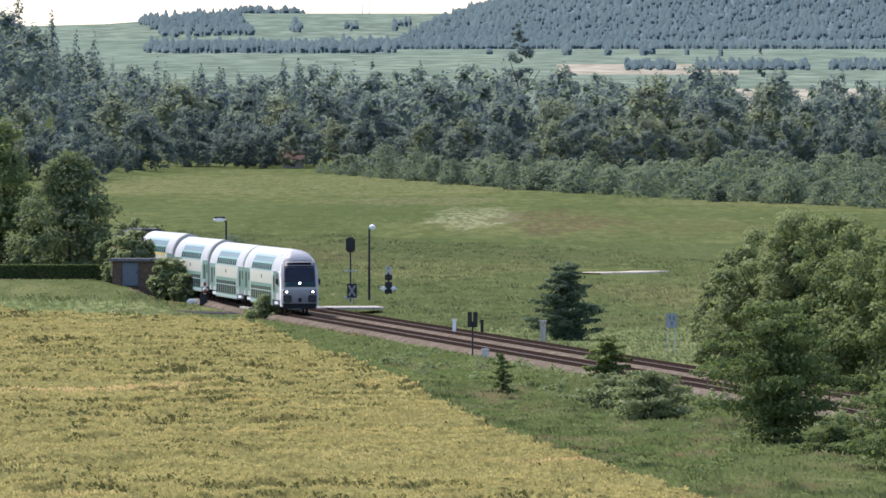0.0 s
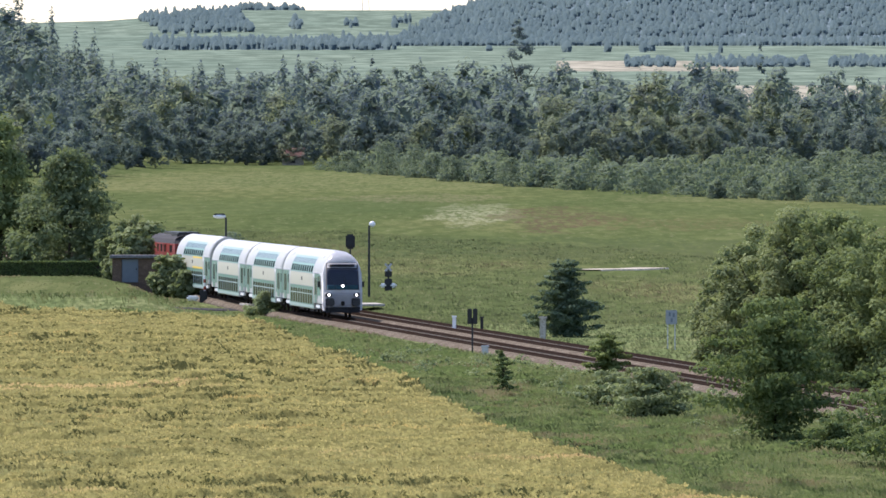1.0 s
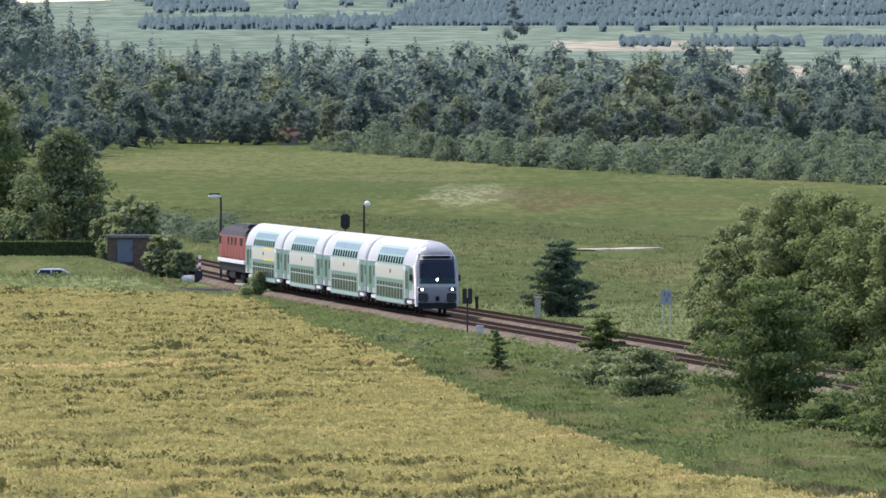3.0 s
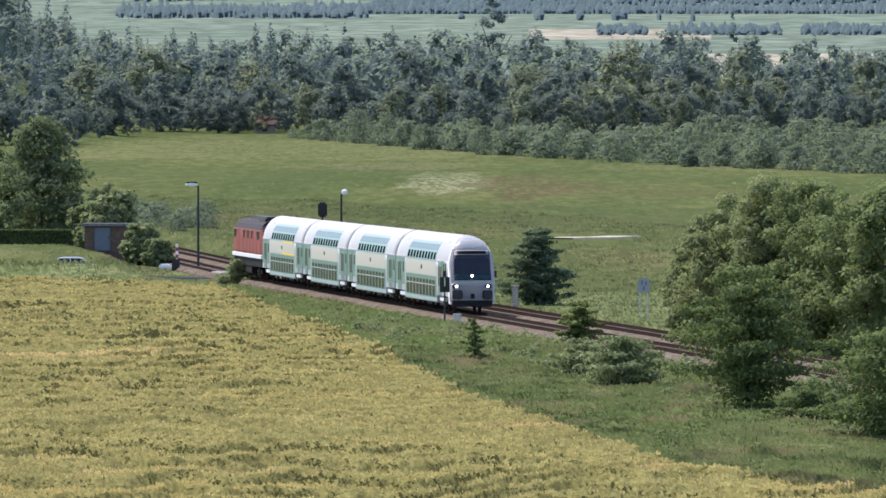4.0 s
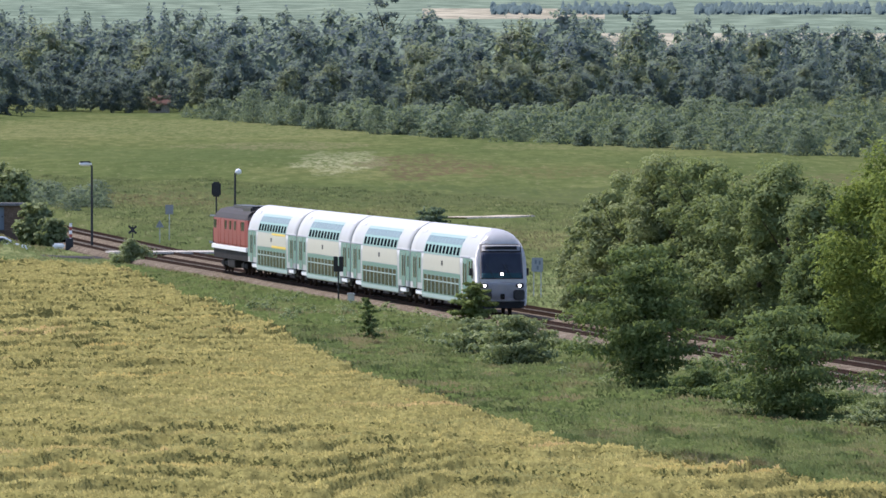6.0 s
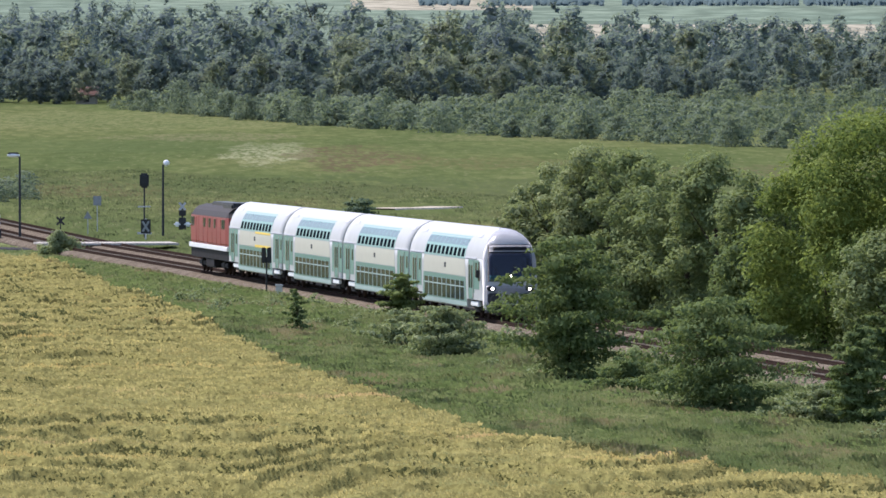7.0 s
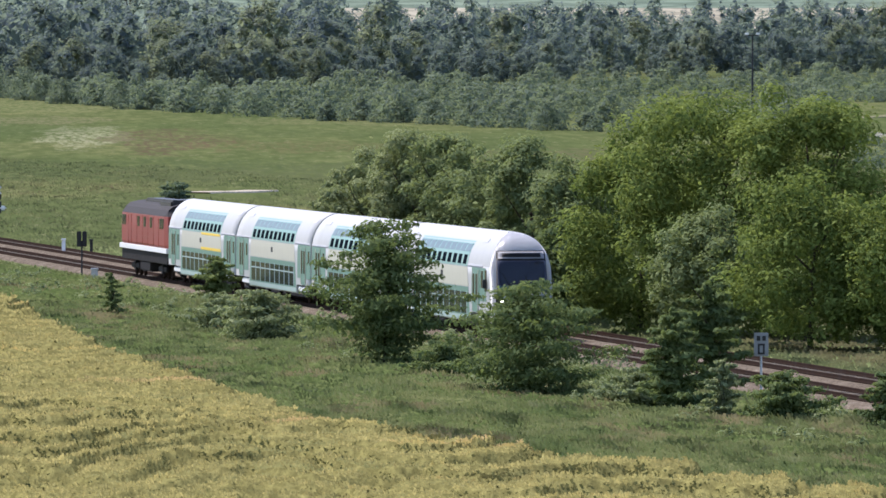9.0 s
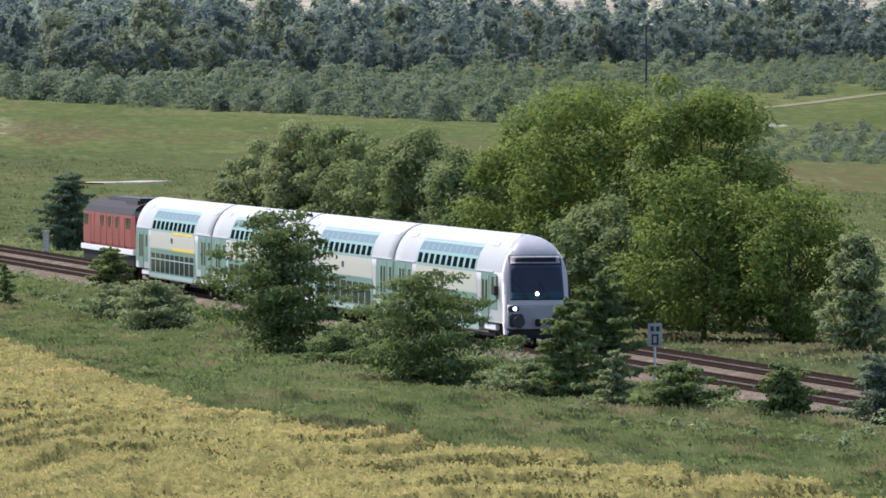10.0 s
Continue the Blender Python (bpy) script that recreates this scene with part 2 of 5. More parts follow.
def in_wheat(x, y):
    top = np.interp(x, [-300, -31, -13.7], [900, 656, 635])
    return (x < np.interp(y, EDGE_Y, EDGE_X)) & (y < top) & (y > 160)


def meadow_end(x, y):
    """Depth at which the meadow stops at the hedge, by bearing."""
    return np.interp(np.arctan2(x, y), [-0.048, -0.033, -0.011, 0.0, 0.013, 0.03, 0.048, 0.0575, 0.085, 0.1], [1500, 1500, 1420, 1330, 1245, 1180, 1125, 1100, 1060, 1300])


def make_ground():
    rr = np.concatenate([[0.0], np.linspace(2, 230, 16), np.geomspace(236, 4950, 230)])
    aa = np.radians(np.concatenate([np.arange(-180, -6, 6), np.arange(-6, -3.2, 0.7), np.arange(-3.2, 6.3, 0.075), np.arange(6.3, 9, 0.7), np.arange(9, 180, 6)]))
    R, A = np.meshgrid(rr, aa, indexing="ij")
    X, Y = R * np.sin(A), R * np.cos(A)
    Z = land(X, Y)
    nr, na = R.shape
    verts = np.stack([X, Y, Z], -1).reshape(-1, 3)
    i, j = np.meshgrid(np.arange(nr - 1), np.arange(na), indexing="ij")
    k = (j + 1) % na
    faces = np.stack([i * na + j, i * na + k, (i + 1) * na + k, (i + 1) * na + j], -1).reshape(-1, 4)[:, ::-1]
    ob = array_mesh("ground", verts, faces, GRASS)
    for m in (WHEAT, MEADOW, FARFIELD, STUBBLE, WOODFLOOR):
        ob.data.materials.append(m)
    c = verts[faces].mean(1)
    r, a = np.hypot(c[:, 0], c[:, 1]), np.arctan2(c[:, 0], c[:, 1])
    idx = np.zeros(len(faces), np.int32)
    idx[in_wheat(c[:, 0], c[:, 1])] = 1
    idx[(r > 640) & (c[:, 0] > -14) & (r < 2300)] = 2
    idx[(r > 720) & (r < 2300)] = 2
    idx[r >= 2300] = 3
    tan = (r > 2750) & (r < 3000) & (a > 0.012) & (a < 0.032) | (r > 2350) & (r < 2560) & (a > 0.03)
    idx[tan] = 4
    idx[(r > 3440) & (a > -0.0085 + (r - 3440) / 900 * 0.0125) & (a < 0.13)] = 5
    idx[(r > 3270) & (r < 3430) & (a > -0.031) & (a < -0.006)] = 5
    ob.data.polygons.foreach_set("material_index", idx)
    ob.data.polygons.foreach_set("use_smooth", np.ones(len(faces), bool))
    tagged(ob, "rolling farmland of wheat, grass strip and hay meadow", "ground", kind="structure")


make_ground()


# ---- railway: two straight tracks that pass the camera from far left to near right ----
def along(s, side=0.0):
    """Place and heading on the near track, s metres along, side metres towards the camera."""
    h = 0.1202 + 8.7e-6 * s
    x, y = -8.30 + 0.11991 * s + 4.3e-6 * s * s, 652.3 - 0.99278 * s
    back = max(0.0, -40 - s) / 84
    x -= 1.0 * back * back
    h += 0.0238 * back
    return x - math.cos(h) * side, y - math.sin(h) * side, 0.65 * back ** 1.3, h


def on_track(s, side=0.0, z=0.0):
    """Pose with +x along the direction of travel, +y to the far side."""
    x, y, zz, h = along(s, side)
    return Matrix.Translation((x, y, zz + z)) @ Matrix.Rotation(h - math.pi / 2, 4, "Z")


def leaf_cloud(rng, blobs, n, size, flat=0.6, soft=0.5, up=0.3, deep=0.4, rise=0.75, rag=0.24):
    """Leaf clumps over rounded lobes: quads near each lobe's skin, turned roughly outward. blobs: rows cx, cy, cz, rx, ry, rz."""
    B = np.asarray(blobs, float)
    area = (B[:, 3] * B[:, 5] + B[:, 4] * B[:, 5] + B[:, 3] * B[:, 4])
    pick = rng.choice(len(B), n, p=area / area.sum())
    d = rng.normal(size=(n, 3))
    d /= np.linalg.norm(d, axis=1)[:, None]
    rad = rng.uniform(deep, 1.0, n) ** 0.45
    rad *= 1 + rag * rng.normal(size=n)
    c = B[pick, :3] + d * B[pick, 3:] * rad[:, None]
    nrm = d + flat * rng.normal(size=(n, 3)) + np.array([0, 0, rise])
    nrm /= np.linalg.norm(nrm, axis=1)[:, None]
    t = np.cross(nrm, rng.normal(size=(n, 3)))
    t /= np.linalg.norm(t, axis=1)[:, None] + 1e-9
    b = np.cross(nrm, t)
    s = size * rng.uniform(0.65, 1.6, n)[:, None]
    e = s * rng.uniform(0.32, 0.58, n)[:, None]
    V = np.stack([c - t * s, c - b * e, c + t * s, c + b * e], 1)
    V[:, (0, 2)] -= (nrm * s * 0.25)[:, None, :]
    # a clump of leaves shades with the bough that it sits on
    N = soft * d + 0.5 * nrm + np.array([0, 0, up])
    N /= np.linalg.norm(N, axis=1)[:, None]
    return V.reshape(-1, 3), np.arange(4 * n).reshape(-1, 4), np.repeat(N, 4, 0)


def soft_normals(ob, N):
    a = ob.data.attributes.new("custom_normal", "FLOAT_VECTOR", "POINT")
    a.data.foreach_set("vector", np.ascontiguousarray(N, np.float32).ravel())
    return ob


def dome(rng, height, width, n, low=0.0, big=1.0):
    """Lobes of a full rounded crown that reaches down to the grass."""
    rows = []
    for i in range(int(n * 2.8)):
        d = rng.normal(size=3)
        d /= np.linalg.norm(d)
        q = rng.uniform(0.35, 0.9) ** 0.6
        s = rng.uniform(0.075, 0.16) * width * big
        mid, up = (0.46 + low / 2) * height, (0.54 - low / 2) * height
        zz = mid + d[2] * q * (up - s * 0.4)
        w = width / 2 - s * 0.45
        rows.append((d[0] * q * w, d[1] * q * w, max(zz, s * 0.5), s, s, s * rng.uniform(0.55, 0.85)))
    return rows


def boughs(rng, height, width, n, base=0.03, shape=1.0):
    """Ragged crown: uneven boughs that reach out in flat sprays, small tips at their ends, a loose pointed top."""
    rows = []
    for i in range(int(n * 1.5)):
        k = (i + 0.5) / (n * 1.5)
        z = height * (base + 0.06 + (0.90 - base) * k)
        full = math.sin(math.pi * min(0.97, 0.22 + 0.72 * k) ** shape) ** 0.7
        reach = width / 2 * full * rng.uniform(0.62, 1.12) + 0.12
        a = i * 2.4 + rng.uniform(-0.4, 0.4)
        rise = rng.uniform(0.0, 0.28)
        for j, q in enumerate((0.22, 0.55, 0.85, 1.0)):
            s = (0.13, 0.115, 0.085, 0.05)[j] * width * (0.55 + 0.5 * full) * rng.uniform(0.75, 1.2)
            b = a + rng.uniform(-0.22, 0.22)
            rows.append((reach * q * math.cos(b), reach * q * math.sin(b), max(z + reach * q * rise - 0.1 * height * (j == 0), s * 0.4), s * 1.25, s * 1.25, s * rng.uniform(0.3, 0.5)))
    for k in range(4):
        rows.append((rng.normal() * 0.05 * width, rng.normal() * 0.05 * width, height * (0.86 + 0.03 * k), 0.06 * width * (1.3 - 0.25 * k), 0.06 * width * (1.3 - 0.25 * k), 0.05 * height))
    return rows


def lobes(rng, height, width, n, base=0.25, shape=1.0):
    """Lobes of a broad crown: boughs of uneven reach round a stem, smaller ones towards the skin."""
    rows = []
    z0, z1 = base * height, height
    n = int(n * 2.2)
    for i in range(n):
        k = (i + 0.5) / n
        fill = math.sin(math.pi * min(0.985, 0.16 + 0.80 * k) ** shape) ** 0.8
        a, q = i * 2.4 + rng.uniform(-0.5, 0.5), rng.uniform(0.15, 0.92) * width / 2 * fill
        s = rng.uniform(0.10, 0.21) * width * (0.55 + 0.45 * fill)
        z = min(z0 + (z1 - z0) * k, z1 - s * 0.55) + rng.uniform(-0.05, 0.04) * height
        rows.append((q * math.cos(a), q * math.sin(a), max(z, s * 0.4), s, s, s * rng.uniform(0.5, 0.8)))
    return rows


def conifer_rows(rng, height, width, n):
    """Lobes of a layered conical crown, drawn out to a point."""
    rows = []
    n = int(n * 1.8)
    for i in range(n):
        k = i / n
        z, w = height * (0.06 + 0.88 * k), width / 2 * (1 - k) ** 0.9
        a = i * 2.4
        rows.append((w * 0.5 * math.cos(a), w * 0.5 * math.sin(a), z, w * 0.6 + 0.022 * height, w * 0.6 + 0.022 * height, height * 0.045 + 0.05))
    rows.append((0, 0, height * 0.96, 0.05 * width / 2, 0.05 * width / 2, height * 0.05))
    return rows


BARK = field("bark", [(0.3, (0.05, 0.04, 0.03)), (0.7, (0.12, 0.10, 0.075))], 3.0, (1, 1, 0.3), 14.0, 0.02)


def trunk_mesh(rng, height, r, limbs):
    bm = bmesh.new()
    rod(bm, (0, 0, -0.2), (0.03 * height, 0, height * 0.55), r, r * 0.55, 7)
    for i in range(limbs):
        a, k = rng.uniform(0, 6.28), rng.uniform(0.25, 0.55)
        p = Vector((0.03 * height * k, 0, height * k))
        q = p + Vector((math.cos(a), math.sin(a), rng.uniform(0.7, 1.5))) * height * 0.2
        rod(bm, p, q, r * 0.45, r * 0.15, 5)
    return bm


def tree(name, x, y, height, width, leaves, label, seed, n=6000, size=0.16, count=16, base=0.2, conical=False, flat=0.6, category="tree", group="", shape=1.0, form=""):
    rng = np.random.default_rng(seed)
    ob = thing(name, pose(x, y, float(land(x, y))), label, category, group)
    rows = conifer_rows(rng, height, width, count) if conical else lobes(rng, height, width, count, base, shape)
    if form:
        rows = dome(rng, height, width, count) if form == "dome" else boughs(rng, height, width, count, base, shape)
    V, F, N = leaf_cloud(rng, rows, int(n * 1.3), size * 0.86, flat)
    soft_normals(array_mesh("crown", V, F, leaves, ob), N)
    part("trunk", trunk_mesh(rng, height, max(0.05, height * 0.016), 5), BARK, ob)
    return ob



# ---- track ----
RAIL = painted("rusty_rail_steel", (0.032, 0.021, 0.016), 1.0, 0.0, 0.3, 2.0, 0.0)
SLEEPER = field("weathered_sleeper", [(0.3, (0.24, 0.208, 0.159)), (0.7, (0.336, 0.292, 0.226))], 1.2, (1, 1, 1), 9.0, 0.02)
BALLAST = field("rust_stained_ballast", [(0.3, (0.122, 0.0968, 0.0705)), (0.5, (0.189, 0.155, 0.114)), (0.75, (0.279, 0.24, 0.181))], 0.5, (1, 1, 1), 7.0, 0.06)


def sweep(section, s0, s1, step, side):
    """Carries a closed section of (across, up) points along the line."""
    ss = np.arange(s0, s1 + 0.1, step)
    rows = []
    for s in ss:
        m = on_track(s, side)
        rows.append([m @ Vector((0, a, u)) for a, u in section])
    k = len(section)
    V = np.array([[tuple(v) for v in r] for r in rows]).reshape(-1, 3)
    i, j = np.meshgrid(np.arange(len(ss) - 1), np.arange(k), indexing="ij")
    n = (j + 1) % k
    F = np.stack([i * k + j, i * k + n, (i + 1) * k + n, (i + 1) * k + j], -1).reshape(-1, 4)
    return V, F


RAIL_SECTION = [(-0.07, -0.17), (0.07, -0.17), (0.07, -0.14), (0.02, -0.12), (0.036, -0.04), (0.036, 0), (-0.036, 0.0), (-0.036, -0.04), (-0.02, -0.12), (-0.07, -0.14)]


def make_track(side, name):
    ob = tagged(new(name), "rusty railway track on wooden sleepers in ballast", "track", "the two parallel tracks", "structure")
    V, F = sweep([(-2.0, -0.6), (2.0, -0.6), (1.6, -0.26), (1.35, -0.185), (-1.35, -0.185), (-1.6, -0.26)], -420, 560, 5, side)
    array_mesh("ballast_bed", V, F, BALLAST, ob)
    for r in (0.7535, -0.7535):
        V, F = sweep(RAIL_SECTION, -420, 560, 5, side + r)
        array_mesh("rail", V, F, RAIL, ob)
    VS, FS = [], []
    base = np.array([(x, y, z) for z in (-0.3, -0.172) for x, y in ((-0.2, -0.7), (0.2, -0.7), (0.2, 0.7), (-0.2, 0.7))])
    quads = np.array([(4, 5, 6, 7), (0, 4, 7, 3), (1, 2, 6, 5), (0, 1, 5, 4), (3, 7, 6, 2)])
    for i, s in enumerate(np.arange(-300, 470, 0.6)):
        m = np.array(on_track(s, side, 0.008 * math.sin(i * 1.7)))
        VS.append(base @ m[:3, :3].T + m[:3, 3])
        FS.append(quads + 8 * i)
    tagged(array_mesh("sleepers", np.concatenate(VS), np.concatenate(FS), SLEEPER, ob), kind="stuff")
    return ob


make_track(0.0, "track_near")
make_track(-4.0, "track_far")


# ---- train ----
WHITE = painted("white_coach_paint", (0.40, 0.405, 0.38), 0.55, 0.0, 0.06)
CREAM = painted("cream_coach_paint", (0.46, 0.45, 0.35), 0.55, 0.0, 0.06)
TEAL = painted("mint_green_coach_paint", (0.115, 0.225, 0.165), 0.5, 0.0, 0.06)
PALE_TEAL = painted("pale_mint_window_band", (0.17, 0.31, 0.26), 0.45, 0.0, 0.05)
PALE_MINT = painted("pale_mint_skirt_paint", (0.33, 0.43, 0.385), 0.5, 0.0, 0.06)
GLASS = painted("tinted_coach_glass", (0.018, 0.026, 0.034), 0.18, 0.0, 0.0, 1.0, 0.18)
SCREEN = painted("windscreen_glass", (0.012, 0.018, 0.035), 0.05, 0.0, 0.0, 1.0, 0.8)
# Coach white made lighter on the nose, which faces away from the sun.
NOSEWHITE = painted("lightened_nose_white", (0.66, 0.66, 0.65), 0.35, 0.0, 0.06)
# Teal dashboard reflection low in the windscreen, painted as a strip.
DASH = painted("teal_dash_reflection", (0.035, 0.10, 0.115), 0.15, 0.0, 0.0)
GREYPAINT = painted("grey_apron_paint", (0.46, 0.46, 0.47), 0.5, 0.0, 0.15)
UNDER = painted("black_running_gear", (0.018, 0.016, 0.015), 0.8, 0.0, 0.3, 1.5, 0.1)
RUBBER = painted("gangway_rubber", (0.02, 0.02, 0.022), 0.8)
RED = painted("signal_red_loco_paint", (0.25, 0.036, 0.022), 0.5, 0.0, 0.15)
ROOFGREY = painted("sooty_grey_roof", (0.05, 0.046, 0.044), 0.8, 0.0, 0.3, 1.5, 0.1)
YELLOW = painted("yellow_stripe_paint", (0.75, 0.52, 0.05), 0.4, 0.0, 0.05)
LAMP_ON = glowing("lit_headlamp", (1.0, 0.97, 0.88), 5.0)
DARKMETAL = painted("dark_grey_metal", (0.03, 0.032, 0.035), 0.6, 0.3, 0.2)
PALEMETAL = painted("galvanised_metal", (0.45, 0.46, 0.47), 0.5, 0.4, 0.2)
SIGNWHITE = painted("white_enamel", (0.78, 0.78, 0.76), 0.4, 0.0, 0.08)
WORNPLATE = painted("weathered_white_plate", (0.26, 0.27, 0.265), 0.7, 0.0, 0.3, 3.0, 0.1)
SIGNBLACK = painted("black_enamel", (0.02, 0.02, 0.02), 0.5)
CONCRETE = field("pale_concrete", [(0.3, (0.42, 0.39, 0.33)), (0.7, (0.58, 0.54, 0.47))], 0.8, (1, 1, 1), 8.0, 0.01)

Z_PROFILE = [0.36, 0.55, 0.95, 2.6, 3.05, 3.4, 3.75, 4.05, 4.3, 4.47, 4.58, 4.62]
W_PROFILE = [1.30, 1.37, 1.39, 1.39, 1.37, 1.30, 1.17, 0.99, 0.77, 0.52, 0.26, 0.0]
NOSE_Z = [0.36, 1.75, 1.95, 3.3, 3.75, 3.95, 4.12, 4.28, 4.42, 4.53, 4.6, 4.62]
NOSE_X = [0.0, 0.0, -0.05, -0.36, -0.48, -0.58, -0.72, -0.92, -1.2, -1.6, -2.1, -2.5]


def half(z):
    return float(np.interp(z, Z_PROFILE, W_PROFILE))


def skin(name, z0, z1, ends0, ends1, side, mat, parent, off=0.012, label="", steps=None, thick=0.03):
    """A panel that follows the coach's side between two heights; ends0 and ends1 are its x-ends at the bottom and at the top."""
    bm = bmesh.new()
    k = steps or max(1, int((z1 - z0) / 0.22))
    if z1 <= 2.6:
        k = 1
    grid = []
    for i in range(k + 1):
        f = i / k
        z = z0 + (z1 - z0) * f
        a, b = ends0[0] + (ends1[0] - ends0[0]) * f, ends0[1] + (ends1[1] - ends0[1]) * f
        grid.append([[bm.verts.new((x, side * (half(z) + d), z)) for x in (a, b)] for d in (off, off - thick)])
    for (o0, i0), (o1, i1) in zip(grid, grid[1:]):
        bm.faces.new((o0[0], o0[1], o1[1], o1[0]))
        bm.faces.new((o0[0], o1[0], i1[0], i0[0]))
        bm.faces.new((o0[1], i0[1], i1[1], o1[1]))
    for o, i in (grid[0], grid[-1]):
        bm.faces.new((o[0], o[1], i[1], i[0]))
    bmesh.ops.recalc_face_normals(bm, faces=bm.faces)
    return part(name, bm, mat, parent, label)


def shell(name, x_front, x_back, zs, mat, parent, nose=None, slope=0.0):
    """A length of the coach's hull between heights, both sides and the top where it closes."""
    bm = bmesh.new()
    zs = list(zs)
    ring = [(-half(z), z) for z in zs] + [(half(z), z) for z in reversed(zs) if half(z) > 0.001]
    n = 14
    rows = []
    for i in range(n + 1):
        f = i / n
        row = []
        for y, z in ring:
            xf = x_front + (float(np.interp(z, NOSE_Z, NOSE_X)) - 0.34 if nose else 0.0) - slope * (zs[-1] - z) * -1
            xb = x_back + slope * (zs[-1] - z) * -1
            row.append(bm.verts.new((xf + (xb - xf) * f, y, z)))
        rows.append(row)
    for r0, r1 in zip(rows, rows[1:]):
        for j in range(len(ring) - 1):
            bm.faces.new((r0[j], r0[j + 1], r1[j + 1], r1[j]))
        if zs[0] < 0.9:
            bm.faces.new((r0[-1], r0[0], r1[0], r1[-1]))
    if not nose:
        bm.faces.new(rows[0])
    bm.faces.new(list(reversed(rows[-1])))
    bmesh.ops.recalc_face_normals(bm, faces=bm.faces)
    for f in bm.faces:
        f.smooth = abs(f.normal.x) < 0.5 and len(f.verts) == 4
    return part(name, bm, mat, parent)


def bogie(x, parent, gauge=0.75, spread=1.25, cover=True):
    bm = bmesh.new()
    for y in (-1.02, 1.02):
        box(bm, x - 1.7, y - 0.08, 0.42, x + 1.7, y + 0.08, 0.72, 0.04)
        box(bm, x - 0.35, y - 0.12, 0.3, x + 0.35, y + 0.12, 0.85, 0.05)
    box(bm, x - 0.3, -1.0, 0.45, x + 0.3, 1.0, 0.75, 0.03)
    ob = part("bogie", bm, UNDER, parent)
    for dx in (-spread, spread):
        for y in (-gauge, gauge):
            bm = bmesh.new()
            rod(bm, (x + dx, y - 0.06, 0.46), (x + dx, y + 0.06, 0.46), 0.46, sides=20)
            rod(bm, (x + dx, y - 0.1, 0.46), (x + dx, y + 0.1, 0.46), 0.12, sides=10)
            part("wheel", bm, RAIL, ob)
    if cover:
        for y in (-1, 1):
            bm = bmesh.new()
            box(bm, x - 1.3, y * 1.16, 0.62, x + 1.3, y * 1.34, 0.86, 0.03)
            part("bogie_side_cover", bm, SIGNWHITE, ob, "white painted side beam")
    return ob


